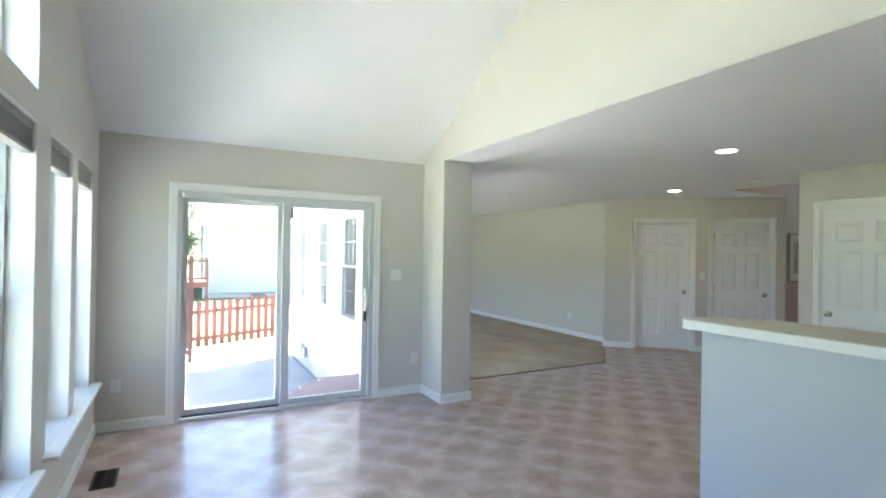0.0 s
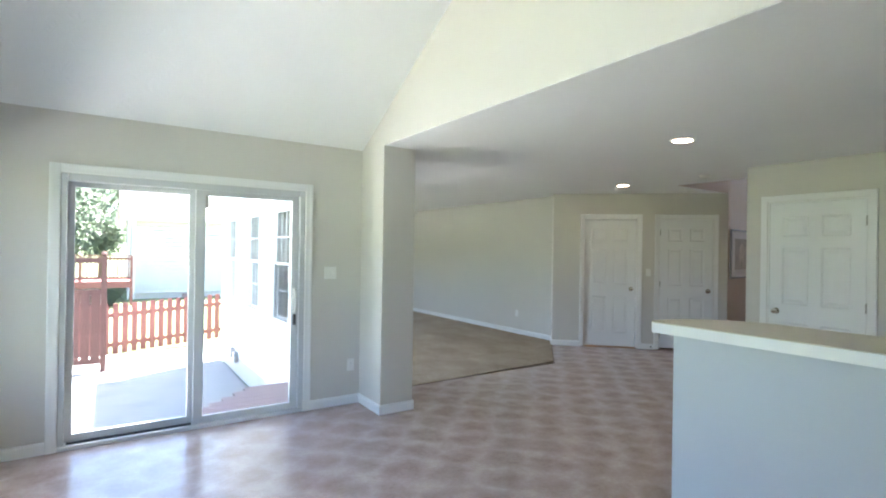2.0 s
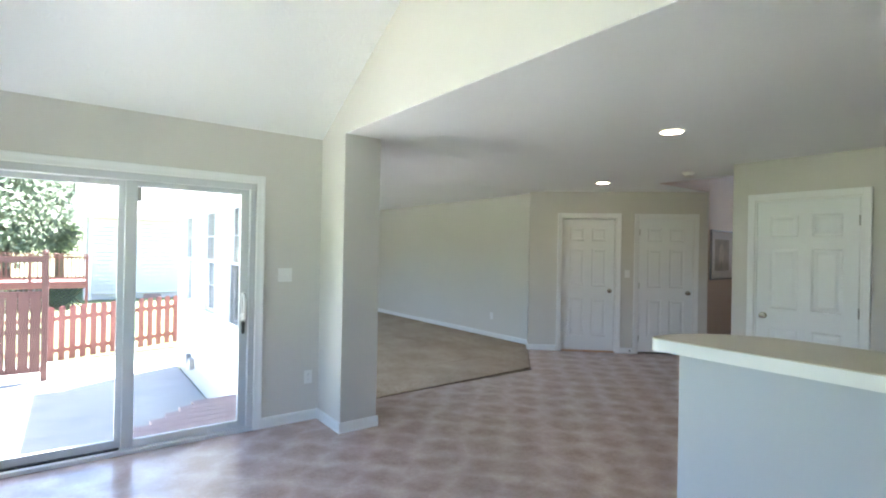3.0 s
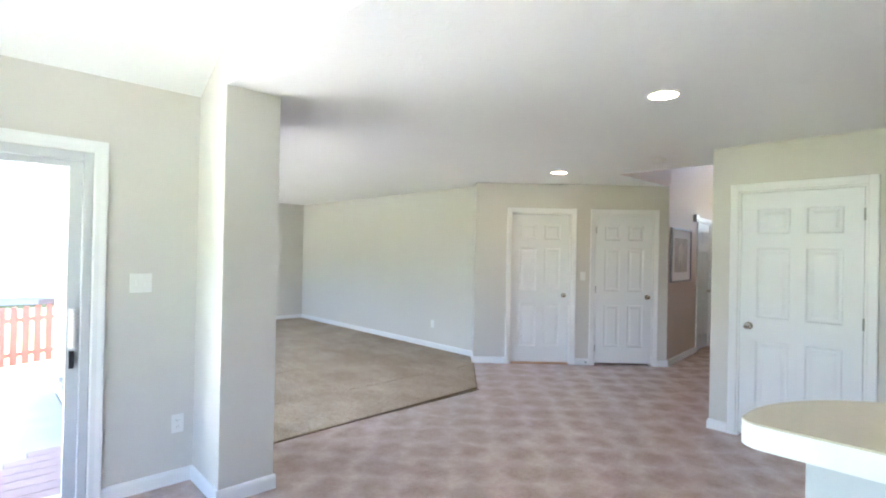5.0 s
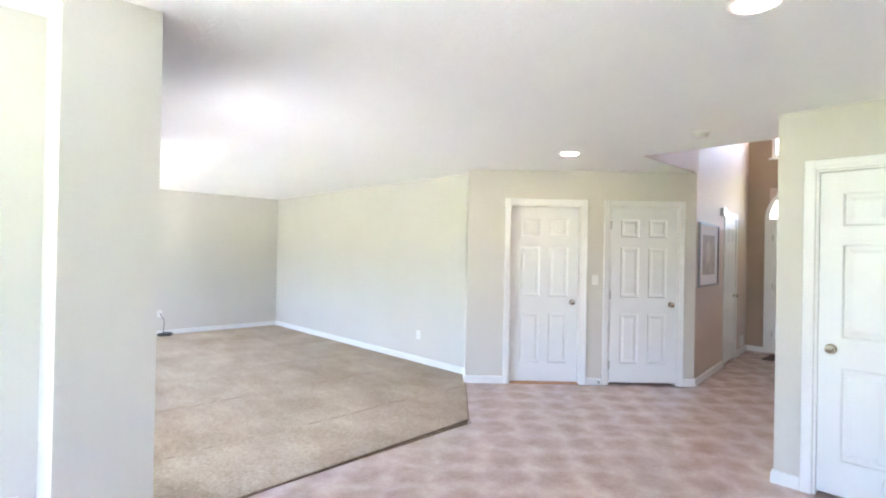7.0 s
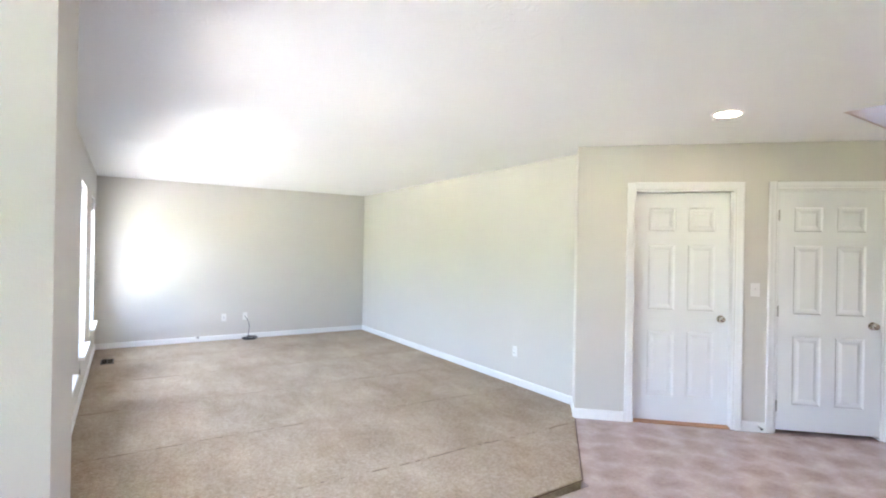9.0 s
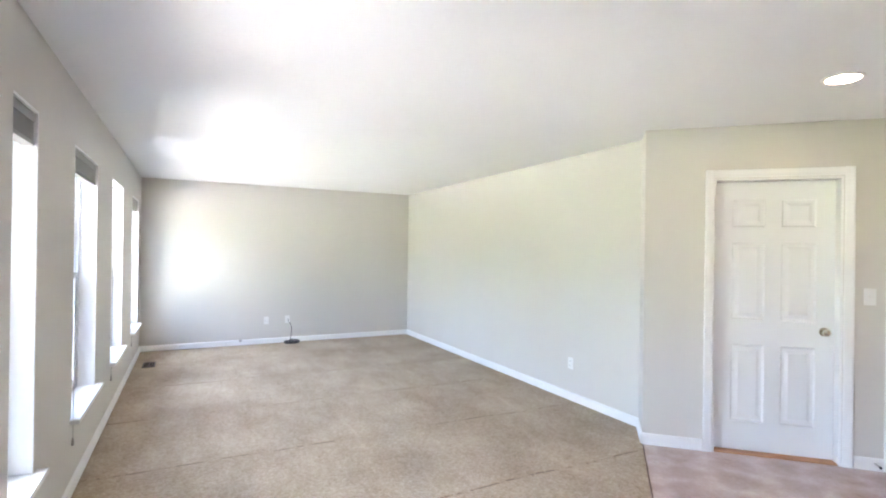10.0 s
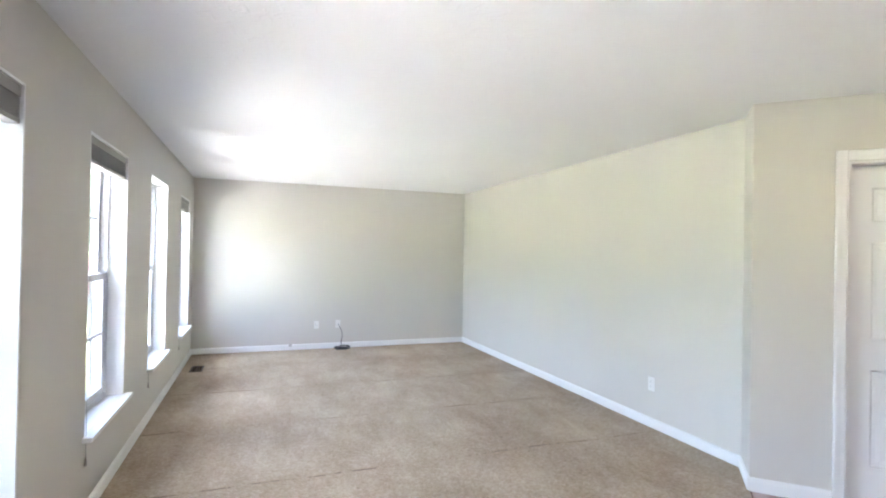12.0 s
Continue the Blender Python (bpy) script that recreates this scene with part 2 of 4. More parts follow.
# ---- mesh helpers ----
def box(bm, x0, x1, y0, y1, z0, z1, bevel=0.0):
    r = bmesh.ops.create_cube(bm, size=1.0)
    vs = r["verts"]
    for v in vs:
        v.co = ((x0 + x1) / 2 + v.co.x * (x1 - x0), (y0 + y1) / 2 + v.co.y * (y1 - y0), (z0 + z1) / 2 + v.co.z * (z1 - z0))
    if bevel:
        es = list({e for v in vs for e in v.link_edges})
        bmesh.ops.bevel(bm, geom=es, offset=bevel, segments=2, affect="EDGES", profile=0.6)
    return bm


def boxmesh(*a, bevel=0.0):
    return box(bmesh.new(), *a, bevel=bevel)


def cyl(bm, p, r, length, axis="z", n=24, r2=None):
    m = {"z": Matrix(), "y": pose(0, 0, 0, 90), "x": pose(0, 0, 0, 0, 90)}[axis]
    bmesh.ops.create_cone(bm, cap_ends=True, segments=n, radius1=r, radius2=r if r2 is None else r2, depth=length,
                          matrix=Matrix.Translation(p) @ m)
    return bm


def ball(bm, p, r, squash=(1, 1, 1), n=16):
    bmesh.ops.create_uvsphere(bm, u_segments=n, v_segments=n // 2 + 2, radius=r, matrix=Matrix.Translation(p) @ Matrix.Diagonal((*squash, 1)))
    return bm


def mesh_of(name, bm, mat, smooth=False):
    me = bpy.data.meshes.new(name)
    bmesh.ops.recalc_face_normals(bm, faces=bm.faces)
    bm.to_mesh(me)
    bm.free()
    me.materials.append(mat)
    if smooth:
        for p in me.polygons:
            p.use_smooth = True
    return me


def part(name, bm, mat, parent=None, label="", smooth=False, at=None):
    ob = new(name, mesh_of(name, bm, mat, smooth))
    if parent is not None:
        ob.parent = parent
    if at is not None:
        ob.matrix_basis = at
    if label:
        ob["label"] = label
    return ob


def thing(name, m, label, category, group="", kind=""):
    ob = new(name)
    ob.empty_display_size = 0.05
    ob.matrix_basis = m
    return tagged(ob, label, category, group, kind)


def structure(name, bm, mat, label, category):
    return tagged(part(name, bm, mat), label, category, kind="structure")


def slab_cells(bm, us, zs, solid, place):
    """A slab cut into cells: faces only where solid meets open."""
    nu, nz = len(us) - 1, len(zs) - 1

    def on(i, j):
        return 0 <= i < nu and 0 <= j < nz and solid(i, j)

    def quad(*c):
        bm.faces.new([bm.verts.new(place(*p)) for p in c])
    for i in range(nu):
        for j in range(nz):
            if not on(i, j):
                continue
            u0, u1, z0, z1 = us[i], us[i + 1], zs[j], zs[j + 1]
            quad((u0, 0, z0), (u1, 0, z0), (u1, 0, z1), (u0, 0, z1))
            quad((u0, 1, z0), (u0, 1, z1), (u1, 1, z1), (u1, 1, z0))
            if not on(i - 1, j):
                quad((u0, 0, z0), (u0, 0, z1), (u0, 1, z1), (u0, 1, z0))
            if not on(i + 1, j):
                quad((u1, 0, z0), (u1, 1, z0), (u1, 1, z1), (u1, 0, z1))
            if not on(i, j - 1):
                quad((u0, 0, z0), (u0, 1, z0), (u1, 1, z0), (u1, 0, z0))
            if not on(i, j + 1):
                quad((u0, 0, z1), (u1, 0, z1), (u1, 1, z1), (u0, 1, z1))


def wall_mesh(p0, p1, thick, z0, z1, openings=()):
    """A wall from p0 to p1 with its body on the left-hand side of that way."""
    d = Vector((p1[0] - p0[0], p1[1] - p0[1], 0))
    length = d.length
    d.normalize()
    n = Vector((-d.y, d.x, 0))
    us = sorted({0.0, length, *[o[0] for o in openings], *[o[1] for o in openings]})
    zs = sorted({z0, z1, *[max(z0, o[2]) for o in openings], *[o[3] for o in openings]})

    def solid(i, j):
        u, z = (us[i] + us[i + 1]) / 2, (zs[j] + zs[j + 1]) / 2
        return not any(a < u < b and c < z < e for a, b, c, e in openings)

    bm = bmesh.new()
    base = Vector((p0[0], p0[1], 0))
    slab_cells(bm, us, zs, solid, lambda u, v, z: base + d * u + n * (thick * v) + Vector((0, 0, z)))
    bmesh.ops.remove_doubles(bm, verts=bm.verts, dist=1e-5)
    return bm


def wall(name, p0, p1, thick, z0, z1, openings=(), mat=None, label="smooth greige painted plaster wall", category="wall"):
    return structure(name, wall_mesh(p0, p1, thick, z0, z1, openings), mat or WALL, label, category)


def baseboard(p0, p1, cut0=0.0, cut1=0.0):
    """A white skirting with a rounded top, in front of the line p0 to p1, on its right-hand side."""
    d = Vector((p1[0] - p0[0], p1[1] - p0[1], 0))
    length = d.length
    d.normalize()
    n = Vector((d.y, -d.x, 0))
    bm = bmesh.new()
    prof = [(0.0, 0.0), (0.015, 0.0), (0.015, 0.066), (0.011, 0.078), (0.006, 0.084), (0.0, 0.086)]
    rings = []
    for u in (cut0, length - cut1):
        rings.append([bm.verts.new(Vector((p0[0], p0[1], 0)) + d * u + n * a + Vector((0, 0, b))) for a, b in prof])
    k = len(prof)
    for i in range(k):
        bm.faces.new((rings[0][i], rings[0][(i + 1) % k], rings[1][(i + 1) % k], rings[1][i]))
    bm.faces.new(rings[0])
    bm.faces.new(rings[1][::-1])
    return structure("baseboard", bm, WHITE, "white painted wooden baseboard along the wall", "baseboard")


# ---- the plan ----
H = 2.44
NX, DY, SY = 0.655, 6.09, 0.60          # nook window wall, sliding-door wall, back wall
LX, RX, FY = 3.72, 7.75, 12.646         # living room: window wall, inner wall, far wall
GROUND = -0.85
EAVE, PITCH, RIDGE = 2.46, 0.575, 3.345
WTH = 0.195

# floors
structure("floor", boxmesh(NX - 0.1, 13.0, SY - 0.1, 6.32, -0.12, 0.0), VINYL, "mottled brown stone-print sheet vinyl floor with satin gloss", "floor")
bm = bmesh.new()
c_edge = [(3.60, 6.295), (6.60, 6.405), (7.50, 7.30), (7.75, 7.56), (7.75, 12.66), (3.60, 12.66)]
c_top = [bm.verts.new((x, y, 0.007)) for x, y in c_edge]
c_bot = [bm.verts.new((x, y, -0.11)) for x, y in c_edge]
bm.faces.new(c_top)
bm.faces.new(c_bot[::-1])
for i in range(6):
    bm.faces.new((c_top[i], c_bot[i], c_bot[(i + 1) % 6], c_top[(i + 1) % 6]))
structure("floor_carpet", bm, CARPET, "beige-brown cut-pile carpet with vacuum marks", "carpet")
bm = bmesh.new()
v_edge = [(6.58, 6.30), (9.7, 6.30), (9.7, 7.6), (7.75, 7.6), (7.50, 7.30), (6.60, 6.41)]
v_top = [bm.verts.new((x, y, -0.001)) for x, y in v_edge]
bm.faces.new(v_top)
r = bmesh.ops.extrude_face_region(bm, geom=bm.faces[:])
for v in [g for g in r["geom"] if isinstance(g, bmesh.types.BMVert)]:
    v.co.z = -0.12
structure("floor_vinyl_corner", bm, VINYL, "mottled brown stone-print sheet vinyl floor beside the carpet", "floor")

# carpet edge strip: a dark rolled edge where the carpet meets the vinyl
for a, b in (((3.93, 6.285), (6.605, 6.395)), ((6.605, 6.395), (7.49, 7.28))):
    d = Vector((b[0] - a[0], b[1] - a[1], 0))
    bm = cyl(bmesh.new(), (0, 0, 0), 0.004, d.length, "x", 10)
    structure("trim_carpet_edge", bm, EDGEM, "thin dark edge where the carpet meets the vinyl", "trim").matrix_basis = (
        Matrix.Translation(((a[0] + b[0]) / 2, (a[1] + b[1]) / 2, 0.003)) @ pose(0, 0, 0, 0, 0, math.degrees(math.atan2(d.y, d.x))))

# walls; each runs with its body on the left-hand side
NOOK_WIN = [(4.40, 5.02), (5.18, 5.80)]
W0 = (2.55, 4.13)
SILL, HEAD = 0.45, 2.10
ops = [(a - SY, b - SY, SILL, HEAD) for a, b in NOOK_WIN] + [(W0[0] - SY, W0[1] - SY, SILL, HEAD)]
wall("wall_west_nook", (NX, SY), (NX, DY), WTH, GROUND, EAVE - 0.225, [o for o in ops])
# gable over it, with the arched opening
bm = bmesh.new()
yc, rad, spring, base = RIDGE, 0.79, 2.50, 2.24
gy0, gy1 = SY - WTH, DY + WTH
poly_o = [(gy0, base - 0.005), (gy1, base - 0.005), (gy1, EAVE), (RIDGE, EAVE + PITCH * (DY - RIDGE) + 0.05), (gy0, EAVE)]
arc = [(yc + rad * math.cos(a), spring + rad * math.sin(a)) for a in [math.pi * i / 24 for i in range(25)]]
inner = [(yc + rad, base)] + arc + [(yc - rad, base)]
for x in (NX, NX - WTH):
    lower = [bm.verts.new((x, y, z)) for y, z in [(gy1, base - 0.005), (gy1, EAVE), (RIDGE, EAVE + PITCH * (DY - RIDGE) + 0.05)] + [p for p in arc[12::-1]] + [(yc + rad, base)]]
    bm.faces.new(lower)
    lower = [bm.verts.new((x, y, z)) for y, z in [(gy0, base - 0.005), (gy0, EAVE), (RIDGE, EAVE + PITCH * (DY - RIDGE) + 0.05)] + [p for p in arc[12:]] + [(yc - rad, base)]]
    bm.faces.new(lower)
    bm.faces.new([bm.verts.new((x, y, z)) for y, z in [(gy0, base - 0.005), (gy1, base - 0.005), (yc + rad, base), (yc - rad, base)]])
for (y0, z0), (y1, z1) in zip(inner, inner[1:] + inner[:1]):
    bm.faces.new([bm.verts.new(p) for p in ((NX, y0, z0), (NX, y1, z1), (NX - WTH, y1, z1), (NX - WTH, y0, z0))])
bmesh.ops.remove_doubles(bm, verts=bm.verts, dist=1e-5)
structure("wall_west_gable", bm, WALL, "tall greige gable wall with an arched window opening", "wall")

SD0, SD1, SDH = 1.232, 3.021, 2.014      # sliding door opening
wall("wall_north_nook", (NX - WTH, DY), (3.60, DY), WTH, GROUND, EAVE, [(SD0 - NX + WTH, SD1 - NX + WTH, -0.02, SDH)])
structure("wall_pillar", boxmesh(3.585, 3.915, 5.63, 6.22, -0.05, H + 0.003), WALL, "greige wall end standing out like a pillar", "wall")
structure("wall_gable_east", boxmesh(3.585, 3.70, SY - WTH, DY + 0.02, H + 0.003, 4.15), WALL, "greige upper wall between vaulted and flat ceiling", "wall")
LR_WIN = [(6.54, 7.37), (8.165, 8.995), (9.77, 10.60), (11.47, 12.30)]
LSILL, LHEAD = 0.45, 2.085
wall("wall_west_living", (LX, 6.10), (LX, FY), WTH, GROUND, H + 0.1, [(a - 6.10, b - 6.10, LSILL, LHEAD) for a, b in LR_WIN])
wall("wall_north_living", (LX - WTH, FY), (RX + 0.15, FY), WTH, GROUND, H + 0.1)
wall("wall_east_living", (RX, FY), (RX, 7.56), 0.12, -0.1, H + 0.1)
wall("wall_return", (RX, 7.56), (7.502, 7.30), 0.10, -0.1, H + 0.1)
COR, COR2 = Vector((7.502, 7.30, 0)), Vector((9.40, 5.50, 0))
DIAG = math.degrees(math.atan2(COR2.y - COR.y, COR2.x - COR.x))
D1, D2 = (0.487, 1.307), (1.62, 2.42)
wall("wall_diagonal", COR[:2], COR2[:2], 0.115, -0.1, H + 0.1, [(D1[0], D1[1], -0.2, 2.05), (D2[0], D2[1], -0.2, 2.05)])
HALL_END = (12.46, 5.806)
HANG = math.degrees(math.atan2(HALL_END[1] - 5.5, HALL_END[0] - 9.40))
HD = (1.45, 2.17)
wall("wall_hall_north", (9.40, 5.50), HALL_END, 0.115, -0.1, 5.3, [(HD[0], HD[1], -0.2, 2.05)], TAN, "tan painted hall wall two storeys high")
FD = (0.40, 1.32)
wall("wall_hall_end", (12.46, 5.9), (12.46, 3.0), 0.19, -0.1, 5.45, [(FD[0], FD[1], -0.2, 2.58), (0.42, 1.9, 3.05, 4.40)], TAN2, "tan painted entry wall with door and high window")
PX = 7.25
PD = (0.21, 1.05)
wall("wall_pantry", (PX, 4.23), (PX, SY), 0.115, -0.1, H + 0.1, [(PD[0], PD[1], -0.2, 2.05)])
wall("wall_hall_south", (13.0, 4.23), (PX + 0.115, 4.23), 0.115, -0.1, 5.3, (), TAN, "tan painted hall wall")
# never in view; dark paint cuts the light bounced into the kitchen
wall("wall_back", (PX + 0.1, SY), (NX - WTH, SY), WTH, GROUND, H + 0.1, (), TAN2, "unseen kitchen wall, kept dark to soak up bounced light")
# upper foyer walls over the flat ceiling
structure("wall_foyer_upper", boxmesh(8.03, 9.45, 5.50, 5.60, H + 0.003, 5.3), TAN, "upper foyer wall above the lower ceiling", "wall")
structure("wall_foyer_west", boxmesh(7.93, 8.03, 4.10, 5.60, H + 0.003, 5.3), TAN, "upper foyer wall above the lower ceiling", "wall")

# ceilings
bm = bmesh.new()
box(bm, 3.588, 8.026, SY - 0.1, FY + 0.1, H, H + 0.12)
box(bm, 8.026, 9.45, 5.515, FY + 0.1, H, H + 0.12)
structure("ceiling", bm, CEIL, "white knockdown-textured flat ceiling", "ceiling")
# two unseen slabs added outside to stop direct sun entering the foyer
structure("roof_sun_block_high", boxmesh(12.66, 13.45, 3.0, 6.6, 4.48, 4.6), ROOFM, "unseen eave added to keep sun out of the high foyer window", "roof")
structure("roof_sun_block_low", boxmesh(12.66, 14.2, 3.6, 6.4, 2.80, 2.92), ROOFM, "unseen slab added to keep sun out of the arched door light", "roof")
structure("ceiling_foyer", boxmesh(7.9, 13.0, 4.0, 6.2, 5.3, 5.4), CEIL, "white high foyer ceiling", "ceiling")
bm = bmesh.new()
zr = EAVE + PITCH * (DY - RIDGE)
# unseen overhang lengthened to 0.61 m to keep sun out of the sliding door
for ya, yb in ((DY + 0.61, RIDGE), (SY - 0.61, RIDGE)):
    za = zr - PITCH * abs(RIDGE - ya)
    vs = [bm.verts.new(p) for p in ((NX - 0.5, ya, za), (3.588, ya, za), (3.588, yb, zr), (NX - 0.5, yb, zr))]
    vt = [bm.verts.new(v.co + Vector((0, 0, 0.22))) for v in vs]
    bm.faces.new(vs)
    bm.faces.new(vt[::-1])
    for i in range(4):
        bm.faces.new((vs[i], vt[i], vt[(i + 1) % 4], vs[(i + 1) % 4]))
structure("ceiling_vault", bm, CEIL, "white sloped vaulted ceiling over the dining nook", "ceiling")

# roofs that keep the sun out and cast the patio's shade
bm = bmesh.new()
zt, rx0, rx1, ry1 = 2.60, LX - WTH - 0.32, 8.3, FY + 0.1
rows = [[(rx0, 6.2, zt), (rx0, ry1, zt), (rx1, ry1, zt), (rx1, 6.2, zt)], [(5.9, 6.2, zt + 1.2), (5.9, ry1 - 2.4, zt + 1.2)]]
(e0, e1, e2, e3), (k0, k1) = [[bm.verts.new(p) for p in row] for row in rows]
for f in ((e0, e1, k1, k0), (e1, e2, k1), (e2, e3, k0, k1)):
    bm.faces.new(f)
bmesh.ops.solidify(bm, geom=bm.faces[:], thickness=-0.12)
structure("roof_living", bm, ROOFM, "pitched shingle roof over the living room", "roof")

structure("trim_gutter", boxmesh(3.10, 3.205, 6.3, FY + 0.1, 2.58, 2.70, bevel=0.01), WHITE, "white gutter along the living room eave", "gutter")

# baseboards
for a, b in (((NX, SY + 0.02), (NX, DY)), ((NX, DY), (SD0 - 0.068, DY)), ((SD1 + 0.068, DY), (3.585, DY)), ((3.585, DY), (3.585, 5.63)),
             ((3.57, 5.63), (3.93, 5.63)), ((3.915, 5.63), (3.915, 6.235)), ((3.915, 6.22), (LX, 6.22)), ((LX, 6.22), (LX, FY)), ((LX, FY), (RX, FY)), ((RX, FY), (RX, 7.56)), ((RX, 7.56), (7.502, 7.30)),
             ((PX, 4.23), (PX, 4.23 - PD[0] + 0.068)), ((PX, 4.23 - PD[1] - 0.068), (PX, SY)), ((PX + 0.115 + 4, 4.23), (PX - 0.015, 4.23))):
    baseboard(a, b)
dd = (COR2 - COR).normalized()
for u0, u1 in ((-0.015, D1[0] - 0.068), (D1[1] + 0.068, D2[0] - 0.068), (D2[1] + 0.068, (COR2 - COR).length)):
    a, b = COR + dd * u0, COR + dd * u1
    baseboard(a[:2], b[:2])
hd_ = Vector((HALL_END[0] - 9.40, HALL_END[1] - 5.50, 0)).normalized()
for u0, u1 in ((0, HD[0] - 0.068), (HD[1] + 0.068, 3.07)):
    a, b = Vector((9.40, 5.5, 0)) + hd_ * u0, Vector((9.40, 5.5, 0)) + hd_ * u1
    baseboard(a[:2], b[:2])
baseboard((12.46, 5.81), (12.46, 5.9 - FD[0] + 0.05))


# ---- doors ----
def rings(bm, loops):
    """Bridges nested rectangles (x0, x1, z0, z1, y) and caps the last."""
    prev = None
    for x0, x1, z0, z1, y in loops:
        cur = [bm.verts.new(p) for p in ((x0, y, z0), (x1, y, z0), (x1, y, z1), (x0, y, z1))]
        if prev:
            for i in range(4):
                bm.faces.new((prev[i], prev[(i + 1) % 4], cur[(i + 1) % 4], cur[i]))
        prev = cur
    bm.faces.new(prev)


def six_panel(w, h, thick=0.035):
    """A moulded six-panel slab; its face looks along -y, x runs 0 to w."""
    bm = bmesh.new()
    st, mid = 0.115, 0.105
    cols = [(st, (w - mid) / 2), ((w + mid) / 2, w - st)]
    k = h / 2.03
    rows = [(0.215 * k, 0.80 * k), (0.985 * k, 1.57 * k), (1.685 * k, 1.895 * k)]
    us = sorted({0, w, *[c for p in cols for c in p]})
    zs = sorted({0, h, *[c for p in rows for c in p]})
    panels = {(us.index(a), zs.index(c)) for a, b in cols for c, d in rows}
    for i in range(len(us) - 1):
        for j in range(len(zs) - 1):
            u0, u1, z0, z1 = us[i], us[i + 1], zs[j], zs[j + 1]
            if (i, j) in panels:
                rings(bm, [(u0, u1, z0, z1, 0), (u0 + 0.012, u1 - 0.012, z0 + 0.012, z1 - 0.012, 0.009), (u0 + 0.030, u1 - 0.030, z0 + 0.030, z1 - 0.030, 0.009),
                           (u0 + 0.052, u1 - 0.052, z0 + 0.052, z1 - 0.052, 0.002)])
            else:
                bm.faces.new([bm.verts.new(p) for p in ((u0, 0, z0), (u1, 0, z0), (u1, 0, z1), (u0, 0, z1))])
    bmesh.ops.remove_doubles(bm, verts=bm.verts, dist=1e-5)
    c = [((0, z), (w, z)) for z in (0, h)]
    for x0, z0, x1, z1 in ((0, 0, w, 0), (w, 0, w, h), (w, h, 0, h), (0, h, 0, 0)):
        bm.faces.new([bm.verts.new(p) for p in ((x0, 0, z0), (x1, 0, z1), (x1, thick, z1), (x0, thick, z0))])
    bm.faces.new([bm.verts.new(p) for p in ((0, thick, 0), (0, thick, h), (w, thick, h), (w, thick, 0))])
    return bm


def casing_bar(length, width=0.062, proud=0.017):
    """A moulded casing strip from 0 to length along z, width along x, face along -y."""
    prof = [(0, 0), (0, -proud * 0.55), (0.008, -proud * 0.75), (width * 0.45, -proud * 0.8), (width * 0.75, -proud), (width - 0.004, -proud), (width, -proud * 0.7), (width, 0)]
    bm = bmesh.new()
    loops = [[bm.verts.new((x, y, z)) for x, y in prof] for z in (0, length)]
    k = len(prof)
    for i in range(k):
        bm.faces.new((loops[0][i], loops[0][(i + 1) % k], loops[1][(i + 1) % k], loops[1][i]))
    bm.faces.new(loops[0])
    bm.faces.new(loops[1][::-1])
    return bm


def casing(parent, w, h, width=0.062):
    """Three strips round an opening 0 to w, 0 to h; the thin edge lies inward."""
    part("casing", casing_bar(h + width, width), WHITE, parent, at=pose(w + 0.002, -0.0015, 0))
    left = casing_bar(h + width, width)
    for v in left.verts:
        v.co.x = -v.co.x
    part("casing", left, WHITE, parent, at=pose(-0.002, -0.0015, 0))
    part("casing", casing_bar(w + 0.004, width), WHITE, parent, at=Matrix.Translation((-0.002, -0.002, h + 0.002)) @ Matrix(((0, 0, 1, 0), (0, 1, 0, 0), (1, 0, 0, 0), (0, 0, 0, 1))))


def knob(parent, x, z, y=0.0):
    bm = cyl(bmesh.new(), (0, -0.004, 0), 0.032, 0.008, "y", 24)
    cyl(bm, (0, -0.022, 0), 0.011, 0.036, "y", 16)
    k = part("door_knob", bm, BRASS, parent, "round satin brass knob", smooth=False, at=pose(x, y, z))
    part("grip", ball(bmesh.new(), (0, -0.050, 0), 0.027, (1, 0.72, 1), 20), BRASS, k, smooth=True)


def hinge(parent, x, z, y=0.0):
    bm = cyl(bmesh.new(), (0, -0.006, 0), 0.0065, 0.09, "z", 10)
    box(bm, -0.002, 0.002, -0.004, 0.0, -0.045, 0.045)
    part("hinge", bm, STEEL, parent, "small steel hinge", at=pose(x, y, z))


def panel_door(name, m, w, h, label, setback=0.0, knob_side="right", hinges="", gap=0.02, stop=True):
    """A hung six-panel door in an opening w by h with jambs, casing, knob and hinges."""
    d = thing(name, m, label, "door", kind="structure")
    casing(d, w, h)
    depth = 0.115
    part("jamb", boxmesh(0.0, 0.016, 0, depth, 0, h), WHITE, d)
    part("jamb", boxmesh(w - 0.016, w, 0, depth, 0, h), WHITE, d)
    part("jamb", boxmesh(0.016, w - 0.016, 0, depth, h - 0.016, h), WHITE, d)
    sw, sh = w - 0.04, h - 0.02 - gap
    part("slab", six_panel(sw, sh), DOORW, d, "white moulded six-panel slab", at=pose(0.02, setback, gap))
    kx = w - 0.02 - 0.065 if knob_side == "right" else 0.02 + 0.065
    knob(d, kx, 0.93, setback)
    if hinges:
        hx = 0.018 if hinges == "left" else w - 0.018
        for z in (0.23, h * 0.5, h - 0.22):
            hinge(d, hx, z, setback)
    return d


def on_diag(u, v=0.0):
    p = COR + dd * u
    return Matrix.Translation((p.x, p.y, 0)) @ pose(0, 0, 0, 0, 0, DIAG)


door_a = panel_door("door_1", on_diag(D1[0]), D1[1] - D1[0], 2.05, "white six-panel interior door set back in its frame, closed", setback=0.075, gap=0.012)
part("threshold", boxmesh(0.016, D1[1] - D1[0] - 0.016, 0.004, 0.11, 0.0, 0.008), WOODSTRIP, door_a, "orange oak floor strip")
